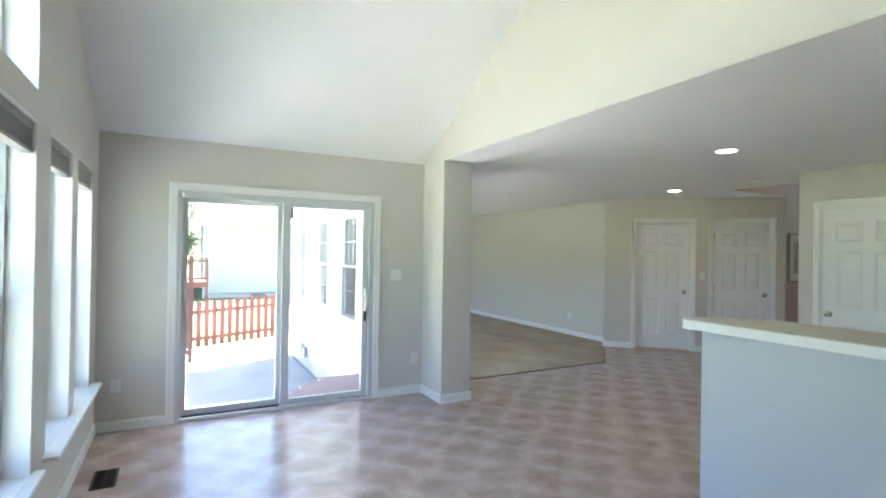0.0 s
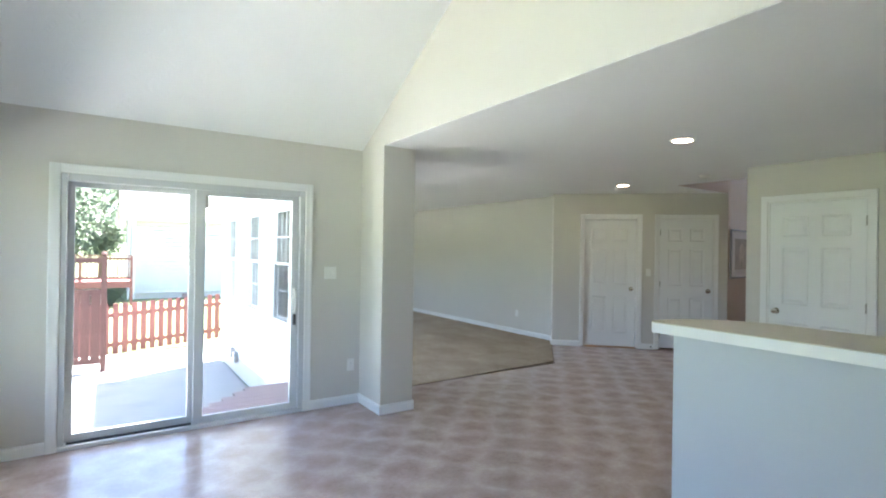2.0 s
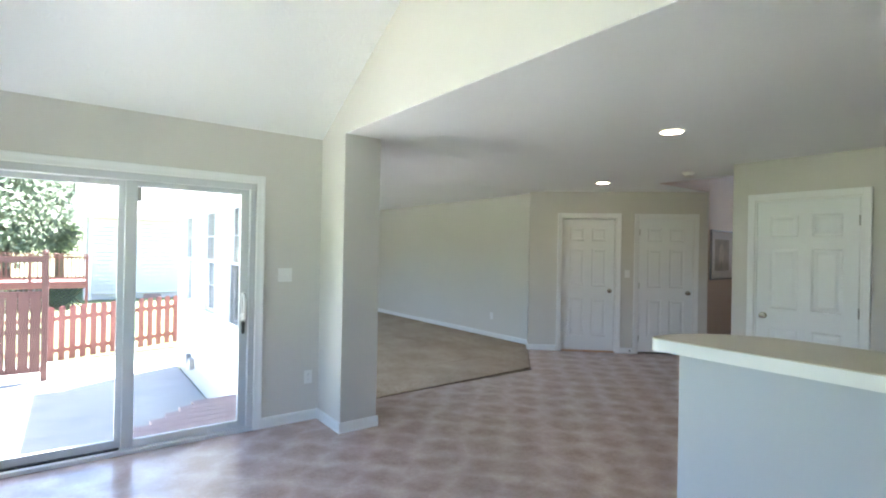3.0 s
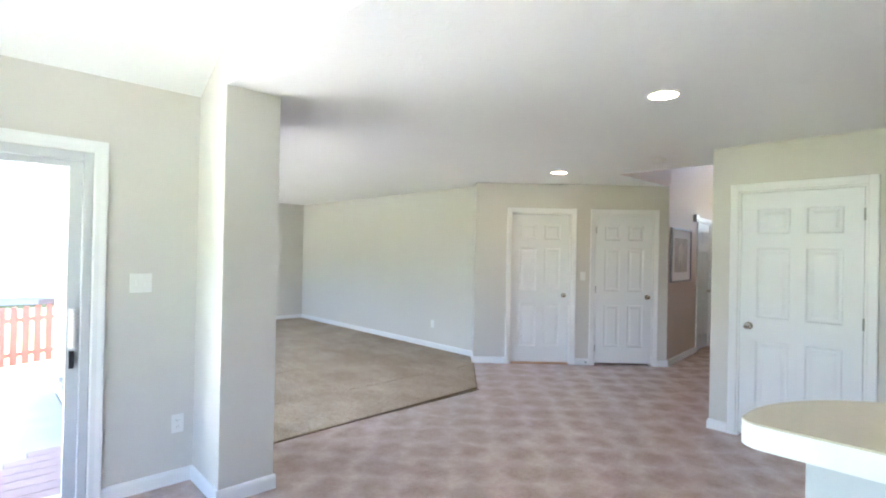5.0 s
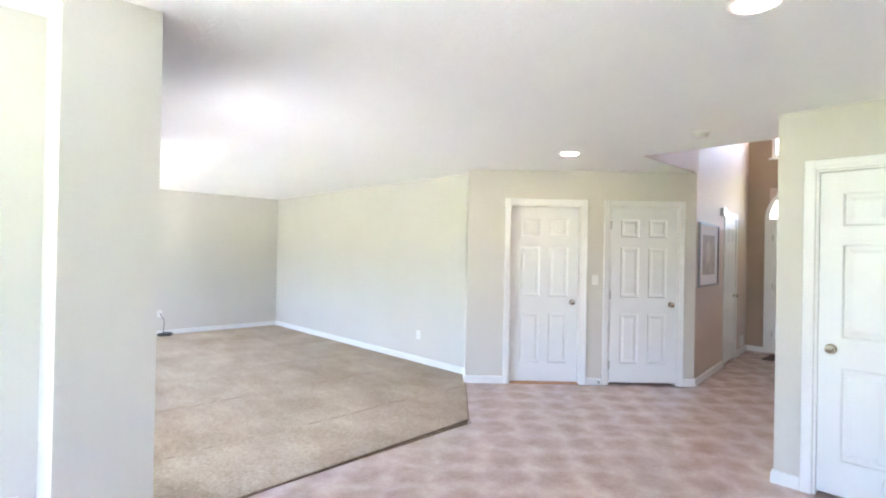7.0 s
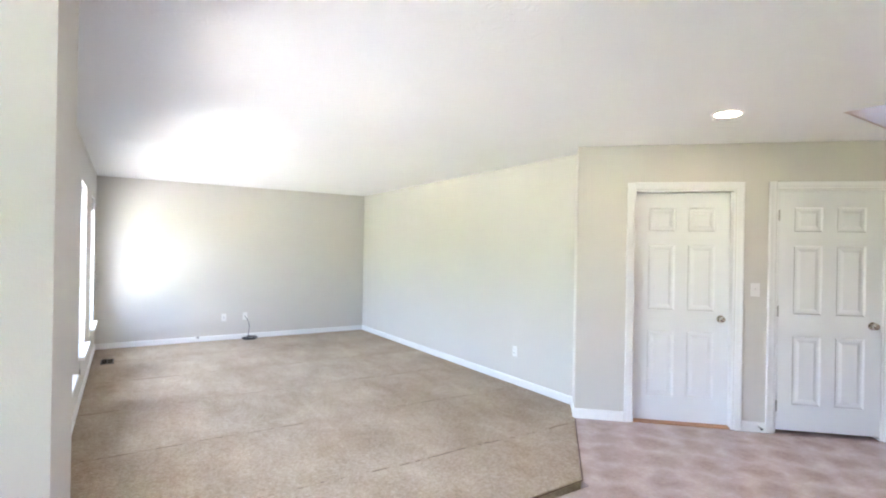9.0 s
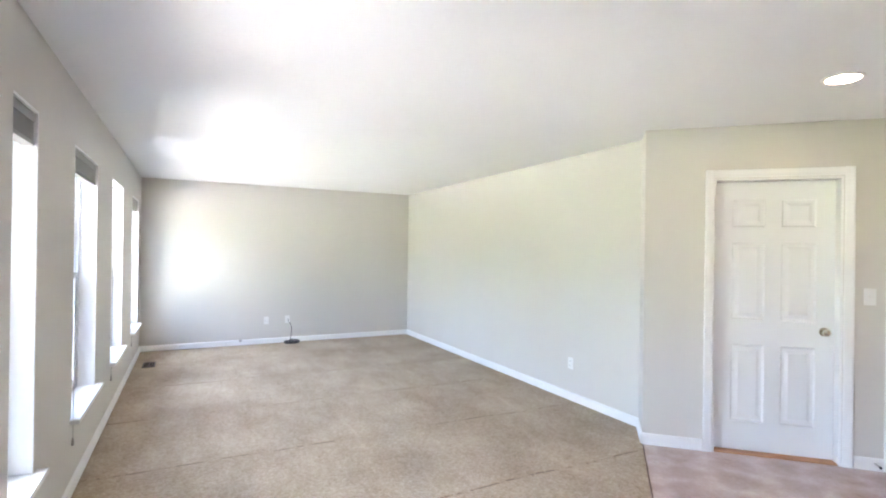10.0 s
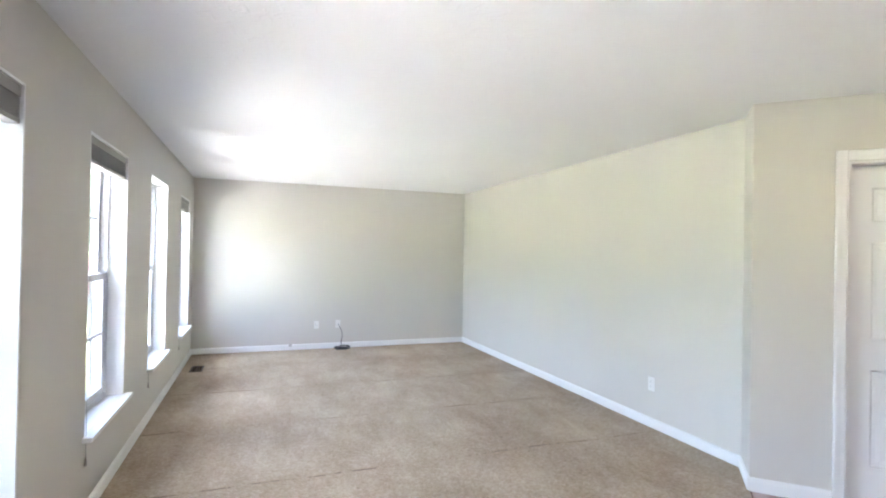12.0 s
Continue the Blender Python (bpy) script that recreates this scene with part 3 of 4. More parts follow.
door_b = panel_door("door_2", on_diag(D2[0]), D2[1] - D2[0], 2.05, "white six-panel closet door hinged at its edge, closed", setback=0.003, hinges="left", gap=0.032)
pm = pose(PX, 4.23 - PD[0], 0, 0, 0, -90)
door_c = panel_door("door_3", pm, PD[1] - PD[0], 2.05, "white six-panel pantry door with a round pet flap", setback=0.003, knob_side="left", hinges="right", gap=0.032)
hp = Vector((9.40, 5.5, 0)) + hd_ * HD[0]
door_d = panel_door("door_4", Matrix.Translation(hp) @ pose(0, 0, 0, 0, 0, HANG), HD[1] - HD[0], 2.05, "white six-panel closet door in the hall, closed", setback=0.003, hinges="left")
# black sheets paint the darkness seen through the gaps under the doors
for dr, dw in ((door_a, 0.82), (door_b, 0.80), (door_c, 0.84), (door_d, 0.72)):
    part("backing", boxmesh(0.0, dw, 0.112, 0.114, 0, 2.05), DARK, dr, "black sheet standing in for the unlit space behind the door")
# pet flap
bm = bmesh.new()
seg = 32
flap = []
for r_, y_ in ((0.098, 0.0), (0.098, -0.012), (0.091, -0.022), (0.078, -0.022), (0.067, -0.0035)):
    flap.append([bm.verts.new((r_ * math.cos(2 * math.pi * i / seg), y_, r_ * math.sin(2 * math.pi * i / seg))) for i in range(seg)])
for a, b in zip(flap, flap[1:]):
    for i in range(seg):
        bm.faces.new((a[i], a[(i + 1) % seg], b[(i + 1) % seg], b[i]))
pet = part("pet_door", bm, PLASTIC, door_c, "round white cat flap with grey clear disc", at=pose(0.43, 0.003, 0.155))
FLAPM = material("grey_translucent_flap", (0.36, 0.40, 0.44), 0.12, vary=0.15, scale=12)
part("flap", cyl(bmesh.new(), (0, -0.004, 0), 0.064, 0.004, "y", 32), FLAPM, pet)
part("flap_rib", boxmesh(-0.007, 0.007, -0.0085, -0.006, -0.055, 0.055, bevel=0.001), PLASTIC, pet)
part("seal", cyl(bmesh.new(), (0, -0.003, 0), 0.069, 0.004, "y", 32), BLACK, pet)


# ---- windows ----
def sash(parent, name, w, h, y, cols=3, rows=2):
    """A glazed sash 0 to w, 0 to h, 30 mm deep, with a colonial grille."""
    s = thing(name, pose(0, y, 0), "", "")
    st, d = 0.040, 0.030
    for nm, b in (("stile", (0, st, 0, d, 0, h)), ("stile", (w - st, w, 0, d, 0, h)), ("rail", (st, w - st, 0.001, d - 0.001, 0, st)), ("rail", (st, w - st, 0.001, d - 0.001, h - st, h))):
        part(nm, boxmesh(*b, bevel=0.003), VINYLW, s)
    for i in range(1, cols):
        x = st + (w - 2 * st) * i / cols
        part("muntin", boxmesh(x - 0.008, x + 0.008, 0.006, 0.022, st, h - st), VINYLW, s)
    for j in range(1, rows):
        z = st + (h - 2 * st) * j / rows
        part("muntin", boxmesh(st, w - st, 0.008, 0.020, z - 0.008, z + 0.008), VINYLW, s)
    g = part("pane", boxmesh(st, w - st, 0.013, 0.015, st, h - st), GLASS, s)
    g.visible_shadow = False
    s.parent = parent
    return s


def blind(m, w, label, drop=0.105):
    """A raised blind: head rail, stacked slats, bottom rail and a cord with a tassel."""
    b = thing("window_blind", m, label, "window blind", "raised window blinds")
    part("head_rail", boxmesh(0.004, w - 0.004, 0.012, 0.062, -0.045, -0.001, bevel=0.003), BLIND, b)
    n = int(drop / 0.011)
    for i in range(n):
        z = -0.050 - i * (drop - 0.03) / n
        part("slat", boxmesh(0.008, w - 0.008, 0.014, 0.060, z - 0.0052, z - 0.0015), BLIND, b)
    part("bottom_rail", boxmesh(0.006, w - 0.006, 0.013, 0.061, -drop - 0.042, -drop - 0.022, bevel=0.003), BLIND, b)
    return b


def cord(m, length):
    c = thing("blind_cord", m, "thin hanging blind cord with a small grey tassel", "cord", "blind cords")
    part("string", cyl(bmesh.new(), (0, 0, -length / 2), 0.0015, length, "z", 6), CORDM, c)
    part("tassel", cyl(bmesh.new(), (0, 0, -length - 0.02), 0.008, 0.045, "z", 10, 0.004), CORDM, c)
    return c


def hung_window(name, m, w, h, label, sill=True, screen=False):
    win = thing(name, m, label, "window", kind="structure")
    t = 0.012
    for nm, b in (("jamb", (0, t, 0.001, 0.105, 0, h)), ("jamb", (w - t, w, 0.001, 0.105, 0, h)), ("jamb", (t, w - t, 0.002, 0.105, h - t, h))):
        part(nm, boxmesh(*b), WHITE, win)
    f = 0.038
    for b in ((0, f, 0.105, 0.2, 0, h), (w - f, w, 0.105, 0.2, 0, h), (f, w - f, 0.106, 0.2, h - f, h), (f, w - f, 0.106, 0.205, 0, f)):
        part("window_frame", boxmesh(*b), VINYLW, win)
    if sill:
        part("window_sill", boxmesh(-0.045, w + 0.045, -0.05, -0.001, -0.022, 0.004, bevel=0.004), WHITE, win)
        part("window_stool", boxmesh(t, w - t, -0.001, 0.105, -0.001, 0.005), WHITE, win)
    sw, sh = w - 2 * f, (h - 2 * f) / 2 + 0.02
    lo = sash(win, "lower_sash", sw, sh, 0.112)
    lo.location = (f, 0.112, f)
    up = sash(win, "upper_sash", sw, sh, 0.148)
    up.location = (f, 0.148, h - f - sh)
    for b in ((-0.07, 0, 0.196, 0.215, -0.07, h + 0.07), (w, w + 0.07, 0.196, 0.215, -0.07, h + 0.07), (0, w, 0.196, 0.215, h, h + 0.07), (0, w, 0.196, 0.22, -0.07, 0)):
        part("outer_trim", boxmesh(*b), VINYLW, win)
    if screen:
        part("insect_screen", boxmesh(f, w - f, 0.186, 0.188, f, h / 2), SCREEN, win, "dark half insect screen")
    return win


for i, (a, b) in enumerate(LR_WIN):
    m = pose(LX, a, LSILL, 0, 0, 90)
    hung_window("window_%d" % (i + 1), m, b - a, LHEAD - LSILL, "white double-hung window with colonial grilles and a white sill", screen=i == 1)
    # area lamp added outside the glass, boosting sky light on carpet and walls
    lamp = new("window_daylight", bpy.data.lights.new("window_daylight", "AREA"))
    lamp.data.shape, lamp.data.size, lamp.data.size_y = "RECTANGLE", b - a - 0.1, LHEAD - LSILL - 0.1
    lamp.data.energy, lamp.data.color, lamp.data.spread = 0.27, (0.76, 0.89, 1.0), radians(80)
    lamp.matrix_world = look((LX - 0.24, (a + b) / 2, (LSILL + LHEAD) / 2), (LX + 2.0, (a + b) / 2, (LSILL + LHEAD) / 2 - 1.75))
    if i != 2:
        blind(pose(LX, a, LHEAD - 0.012, 0, 0, 90), b - a, "grey slatted blind pulled up under the window head")
    cord(pose(LX + 0.012, a - 0.012, 1.9), 1.56)
for i, (a, b) in enumerate(NOOK_WIN):
    hung_window("window_%d" % (i + 5), pose(NX, a, SILL, 0, 0, 90), b - a, HEAD - SILL, "narrow white double-hung window in the dining nook", sill=False)
    blind(pose(NX, a, HEAD - 0.012, 0, 0, 90), b - a, "grey slatted blind pulled up under the window head")
    part("window_stool", boxmesh(NX - 0.105, NX, a, b, SILL - 0.001, SILL + 0.005), WHITE, bpy.data.objects["window_%d" % (i + 5)]).matrix_basis = pose(NX, a, SILL, 0, 0, 90).inverted()
for y0, y1 in ((4.32, 5.90),):
    structure("window_sill_board", boxmesh(NX + 0.001, NX + 0.075, y0, y1, SILL - 0.02, SILL + 0.006, bevel=0.004), WHITE, "long white window sill under two windows", "window sill")
big = hung_window("window_9", pose(NX, W0[0], SILL, 0, 0, 90), W0[1] - W0[0], HEAD - SILL, "wide white window below an arched light")
blind(pose(NX, W0[0], HEAD - 0.012, 0, 0, 90), W0[1] - W0[0], "grey slatted blind pulled up under the window head")
# arched light
arch = thing("window_10", pose(NX, 0, 0), "white arched window light in the gable wall", "window", kind="structure")
bm = bmesh.new()
pts = [(yc + rad, base)] + arc + [(yc - rad, base)]
for (y0, z0), (y1, z1) in zip(pts, pts[1:] + pts[:1]):
    c0, c1 = Vector((0, y0, z0)), Vector((0, y1, z1))
    cc = Vector((0, yc, spring - 0.05))
    i0, i1 = c0 + (cc - c0).normalized() * 0.05, c1 + (cc - c1).normalized() * 0.05
    for xa, xb, p, q in ((-0.13, -0.19, i0, i1),):
        quad = [(-0.13, c0), (-0.13, c1), (-0.13, i1), (-0.13, i0)]
        bm.faces.new([bm.verts.new(v + Vector((x, 0, 0))) for x, v in quad])
        bm.faces.new([bm.verts.new(v + Vector((x, 0, 0))) for x, v in ((-0.13, i0), (-0.13, i1), (-0.19, i1), (-0.19, i0))])
        bm.faces.new([bm.verts.new(v + Vector((-0.19, 0, 0))) for v in (c0, i0, i1, c1)])
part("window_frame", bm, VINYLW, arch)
bm = bmesh.new()
bm.faces.new([bm.verts.new((-0.16, y, z)) for y, z in pts])
g = part("pane", bm, GLASS, arch)
g.visible_shadow = False
for k in (-1, 0, 1):
    part("muntin", boxmesh(-0.172, -0.150, yc + k * 0.4 - 0.01, yc + k * 0.4 + 0.01, base + 0.03, spring + math.sqrt(rad * rad - (k * 0.4) ** 2) - 0.03), VINYLW, arch)
bm = bmesh.new()
for (y0, z0), (y1, z1) in zip(pts, pts[1:]):
    bm.faces.new([bm.verts.new(p) for p in ((-0.001, yc + (y0 - yc) * 0.993, z0 - 0.004), (-0.001, yc + (y1 - yc) * 0.993, z1 - 0.004), (-0.13, yc + (y1 - yc) * 0.993, z1 - 0.004), (-0.13, yc + (y0 - yc) * 0.993, z0 - 0.004))])
bmesh.ops.remove_doubles(bm, verts=bm.verts, dist=1e-5)
part("jamb", bm, WHITE, arch)

# ---- sliding door ----
sd = thing("door_5", pose(SD0, DY, 0), "white vinyl sliding patio door with two glass panels, closed", "sliding door", kind="structure")
SW = SD1 - SD0
casing(sd, SW, SDH, 0.068)
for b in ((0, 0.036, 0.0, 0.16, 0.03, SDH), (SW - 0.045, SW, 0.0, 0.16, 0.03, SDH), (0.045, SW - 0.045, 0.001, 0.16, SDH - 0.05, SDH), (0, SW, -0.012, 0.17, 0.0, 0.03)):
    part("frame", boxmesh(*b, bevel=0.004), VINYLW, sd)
part("track", boxmesh(0.05, SW / 2 - 0.02, 0.03, 0.055, 0.03, 0.042), BLACK, sd, "black lower track")


def slide_panel(name, x0, x1, y, st, st2):
    p = thing(name, pose(x0, y, 0.031), "", "")
    p.parent = sd
    w, h, d = x1 - x0, SDH - 0.075, 0.04
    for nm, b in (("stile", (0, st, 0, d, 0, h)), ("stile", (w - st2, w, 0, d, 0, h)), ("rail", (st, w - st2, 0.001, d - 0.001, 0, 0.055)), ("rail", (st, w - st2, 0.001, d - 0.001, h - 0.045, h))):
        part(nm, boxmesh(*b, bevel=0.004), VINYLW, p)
    gl = part("pane", boxmesh(st, w - st2, 0.018, 0.022, 0.055, h - 0.045), DOORGLASS, p)
    gl.visible_shadow = False
    return p


slide_panel("fixed_panel", 0.034, 0.915, 0.085, 0.046, 0.07)
mover = slide_panel("sliding_panel", 0.885, SW - 0.042, 0.035, 0.074, 0.066)
pw = SW - 0.042 - 0.885
bm = bmesh.new()
prev = None
for i in range(17):
    a = math.pi * i / 16
    c = Vector((pw - 0.036 + 0.0, -0.012 - 0.045 * math.sin(a), 0.985 - 0.10 * math.cos(a)))
    tang = Vector((0, -0.045 * math.cos(a), 0.10 * math.sin(a))).normalized()
    side = Vector((1, 0, 0))
    up = side.cross(tang)
    ring = [bm.verts.new(c + side * (0.013 * math.cos(q)) + up * (0.009 * math.sin(q))) for q in [2 * math.pi * k / 10 for k in range(10)]]
    if prev:
        for k in range(10):
            bm.faces.new((prev[k], prev[(k + 1) % 10], ring[(k + 1) % 10], ring[k]))
    prev = ring
handle = part("handle", bm, PLASTIC, mover, "white curved pull handle", smooth=True)
part("backplate", boxmesh(pw - 0.054, pw - 0.018, -0.012, 0.0, 0.87, 1.10, bevel=0.004), PLASTIC, handle)
part("felt_pad", boxmesh(0.075, 0.098, 0.004, 0.016, SDH - 0.075 - 0.15, SDH - 0.075 - 0.05), BLIND, mover, "grey weatherstrip pad")
part("latch", boxmesh(pw - 0.052, pw - 0.028, -0.03, -0.0, 0.765, 0.86, bevel=0.004), BLACK, mover, "black plastic latch")

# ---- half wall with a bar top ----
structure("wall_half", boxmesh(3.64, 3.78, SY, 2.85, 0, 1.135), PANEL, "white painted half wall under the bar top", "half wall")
bm = bmesh.new()


def corner(cx, cy, r, a0, a1, n=10):
    return [(cx + r * math.cos(radians(a0 + (a1 - a0) * i / n)), cy + r * math.sin(radians(a0 + (a1 - a0) * i / n))) for i in range(n + 1)]


ox0, ox1, oy1 = 3.60, 4.05, 2.955
outline = corner(ox1 - 0.40, oy1 - 0.40, 0.40, 0, 90, 20) + corner(ox0 + 0.045, oy1 - 0.045, 0.045, 90, 180, 8) + [(ox0, SY + 0.0), (ox1, SY + 0.0)]
topv = [bm.verts.new((x, y, 1.180)) for x, y in outline]
botv = [bm.verts.new((x, y, 1.1355)) for x, y in outline]
bm.faces.new(topv)
bm.faces.new(botv[::-1])
for i in range(len(outline)):
    j = (i + 1) % len(outline)
    bm.faces.new((topv[i], botv[i], botv[j], topv[j]))
bar = thing("bar_top", Matrix(), "beige laminate bar top with white rounded edge on the half wall", "bar top", kind="")
slab = part("bar_slab", bm, WHITE, bar, "white edge band")
bm = bmesh.new()
cx = sum(p[0] for p in outline) / len(outline)
inner_o = [(min(max(x, ox0 + 0.003), ox1 - 0.003), min(y, oy1 - 0.003)) for x, y in outline]
tv = [bm.verts.new((x, y, 1.1835)) for x, y in inner_o]
bv = [bm.verts.new((x, y, 1.1795)) for x, y in inner_o]
bm.faces.new(tv)
for i in range(len(inner_o)):
    j = (i + 1) % len(inner_o)
    bm.faces.new((tv[i], bv[i], bv[j], tv[j]))
part("laminate", bm, COUNTER, bar, "speckled beige laminate surface")


# ---- lamps and small fittings ----
def downlight(x, y):
    d = thing("recessed_light", pose(x, y, H), "round white recessed ceiling light, switched on", "ceiling light", "recessed ceiling lights")
    bm = bmesh.new()
    prev = None
    for r_, z_ in ((0.098, 0.0), (0.098, -0.005), (0.090, -0.009), (0.078, -0.007), (0.075, 0.0)):
        ring = [bm.verts.new((r_ * math.cos(2 * math.pi * i / 40), r_ * math.sin(2 * math.pi * i / 40), z_)) for i in range(40)]
        if prev:
            for i in range(40):
                bm.faces.new((prev[i], prev[(i + 1) % 40], ring[(i + 1) % 40], ring[i]))
        prev = ring
    part("trim_ring", bm, PLASTIC, d)
    part("lens", cyl(bmesh.new(), (0, 0, -0.003), 0.077, 0.003, "z", 40), LAMPGLOW, d, "glowing lens")


downlight(5.46, 3.907)
downlight(7.463, 5.961)
sm = thing("smoke_detector", pose(7.41, 4.78, H), "round white smoke detector on the ceiling", "smoke detector")
part("base", cyl(bmesh.new(), (0, 0, -0.008), 0.07, 0.016, "z", 32), PLASTIC, sm)
part("cover", cyl(bmesh.new(), (0, 0, -0.028), 0.050, 0.026, "z", 32, 0.062), PLASTIC, sm)


def outlet(m, label="white duplex power outlet on the wall"):
    o = thing("power_outlet", m, label, "power outlet", "power outlets")
    part("cover_plate", boxmesh(-0.036, 0.036, -0.006, 0, -0.058, 0.058, bevel=0.003), PLASTIC, o)
    for z in (-0.020, 0.020):
        s = part("socket", boxmesh(-0.017, 0.017, -0.009, -0.005, z - 0.014, z + 0.014, bevel=0.002), PLASTIC, o)
        for x in (-0.006, 0.006):
            part("slot", boxmesh(x - 0.0012, x + 0.0012, -0.0098, -0.0088, z - 0.004, z + 0.006), BLACK, s)


def switch(m, gangs, label):
    w = 0.036 + 0.023 * (gangs - 1)
    o = thing("light_switch", m, label, "light switch", "light switches")
    part("cover_plate", boxmesh(-w, w, -0.006, 0, -0.058, 0.058, bevel=0.003), PLASTIC, o)
    for g in range(gangs):
        x = (g - (gangs - 1) / 2) * 0.046
        part("toggle", boxmesh(x - 0.005, x + 0.005, -0.018, -0.005, -0.012, 0.010, bevel=0.002), PLASTIC, o)


outlet(pose(0.80, DY, 0.372))
outlet(pose(3.49, DY, 0.375))
switch(pose(3.27, DY, 1.268), 2, "white double light switch beside the sliding door")
outlet(pose(RX, 8.41, 0.372, 0, 0, -90))
outlet(pose(5.398, FY, 0.36))
switch(on_diag((D1[1] + D2[0]) / 2) @ pose(0, 0, 1.20), 1, "white single light switch between two doors")
plate = thing("cable_outlet", pose(5.714, FY, 0.365), "white cable wall plate with a black lead", "wall plate")
part("cover_plate", boxmesh(-0.036, 0.036, -0.006, 0, -0.058, 0.058, bevel=0.003), PLASTIC, plate)
part("jack", cyl(bmesh.new(), (0, -0.012, 0), 0.006, 0.014, "y", 10), STEEL, plate)


def tube(points, r, n=8):
    cu = bpy.data.curves.new("tube", "CURVE")
    cu.dimensions, cu.bevel_depth, cu.bevel_resolution = "3D", r, 2
    sp = cu.splines.new("POLY")
    sp.points.add(len(points) - 1)
    for p, q in zip(sp.points, points):
        p.co = (*q, 1)
    ob = bpy.data.objects.new("tube", cu)
    me = bpy.data.meshes.new_from_object(ob)
    bpy.data.objects.remove(ob)
    bm = bmesh.new()
    bm.from_mesh(me)
    return bm


lead = [(5.714, FY - 0.02, 0.365)] + [(5.714 + 0.03 * math.sin(i * 0.5) + 0.008 * i, FY - 0.03 - 0.006 * i, 0.36 - 0.035 * i) for i in range(1, 10)]
coil = [(5.76 + (0.108 + 0.010 * math.sin(i * 0.7)) * math.cos(i * 0.42), FY - 0.16 + (0.085 + 0.008 * math.cos(i * 0.9)) * math.sin(i * 0.42), 0.0126 + 0.0009 * i) for i in range(50)]
cb = thing("coax_cable", pose(0, 0, 0), "black coiled television cable on the carpet by the wall", "cable")
part("coil", tube(coil, 0.006), BLACK, cb)
part("lead", tube(lead + [coil[-1]], 0.0045), BLACK, cb, "black hanging lead")
cap = thing("pipe_stub", pose(5.03, FY - 0.015, 0.075), "small grey stub on the baseboard", "pipe stub")
part("collar", cyl(bmesh.new(), (0, -0.004, 0.0), 0.022, 0.008, "y", 16), STEEL, cap)
part("stem", cyl(bmesh.new(), (0, -0.022, 0.0), 0.010, 0.04, "y", 12), STEEL, cap)


def floor_vent(m, label, L=0.30, W=0.14):
    v = thing("floor_vent", m, label, "floor vent", "floor registers")
    # flat black sheet stands in for the unlit duct below the slats
    part("recess", boxmesh(-W / 2 + 0.012, W / 2 - 0.012, -L / 2 + 0.012, L / 2 - 0.012, 0.0005, 0.0015), BLACK, v)
    for b in ((-W / 2, W / 2, -L / 2, -L / 2 + 0.016), (-W / 2, W / 2, L / 2 - 0.016, L / 2), (-W / 2, -W / 2 + 0.016, -L / 2 + 0.016, L / 2 - 0.016), (W / 2 - 0.016, W / 2, -L / 2 + 0.016, L / 2 - 0.016), (-0.004, 0.004, -L / 2 + 0.016, L / 2 - 0.016)):
        part("frame", boxmesh(*b, 0.0005, 0.006), BRONZE, v)
    n = 16
    for i in range(n):
        y = -L / 2 + 0.02 + (L - 0.04) * (i + 0.5) / n
        part("slat", boxmesh(-W / 2 + 0.016, W / 2 - 0.016, y - 0.002, y + 0.002, 0.001, 0.005), BRONZE, v)


floor_vent(pose(0.842, 5.10, 0), "dark brown metal floor register near the windows")
floor_vent(pose(3.90, 11.70, 0.0075), "dark brown metal floor register in the carpet")

stopm = on_diag(D2[0] - 0.12)
ds = thing("door_stop", stopm @ pose(0, -0.016, 0.05), "small spring door stop on the baseboard between two doors", "door stop")
part("spring", cyl(bmesh.new(), (0, -0.03, 0), 0.006, 0.06, "y", 10), STEEL, ds)
part("tip", cyl(bmesh.new(), (0, -0.066, 0), 0.009, 0.014, "y", 12), BLACK, ds, "dark rubber tip")

# ---- hall ----
hm = Matrix.Translation((9.40, 5.5, 0)) @ pose(0, 0, 0, 0, 0, HANG)
pic = thing("picture", hm @ pose(0.06, -0.002, 1.13), "framed pale botanical print in a grey frame with wide mat", "picture")
PW, PH = 0.94, 0.76
for b in ((0, PW, 0, 0.024), (0, PW, PH - 0.024, PH), (0, 0.024, 0.024, PH - 0.024), (PW - 0.024, PW, 0.024, PH - 0.024)):
    part("frame_rail", boxmesh(b[0], b[1], -0.028, 0, b[2], b[3], bevel=0.004), FRAMEM, pic)
part("mat", boxmesh(0.022, PW - 0.022, -0.012, -0.004, 0.022, PH - 0.022), MATBOARD, pic)
PRINT = material("pale_print", (0.48, 0.42, 0.36), 0.7, vary=0.35, scale=7)
art = part("print", boxmesh(0.17, PW - 0.17, -0.014, -0.0121, 0.14, PH - 0.14), PRINT, pic, "soft beige print")
part("print_shape", ball(bmesh.new(), (0.45, -0.0135, 0.40), 0.12, (1, 0.02, 1.3), 20), material("print_flower", (0.62, 0.55, 0.46), 0.7, vary=0.3, scale=14), art)
part("print_stem", boxmesh(0.43, 0.45, -0.0155, -0.0142, 0.18, 0.32), material("print_stem", (0.30, 0.30, 0.20), 0.7), art)
ch = thing("door_chime", hm @ pose(1.16, -0.001, 2.03), "white door chime box high on the hall wall", "door chime")
part("cover", boxmesh(0, 0.17, -0.05, 0, 0, 0.11, bevel=0.006), PLASTIC, ch)
part("grille", boxmesh(0.03, 0.14, -0.053, -0.0495, 0.02, 0.035), BLIND, ch)
gr = thing("wall_vent", hm @ pose(2.55, -0.001, 0.12), "white return-air grille low on the hall wall", "wall vent")
part("frame", boxmesh(0, 0.28, -0.01, 0, 0, 0.16, bevel=0.003), PLASTIC, gr)
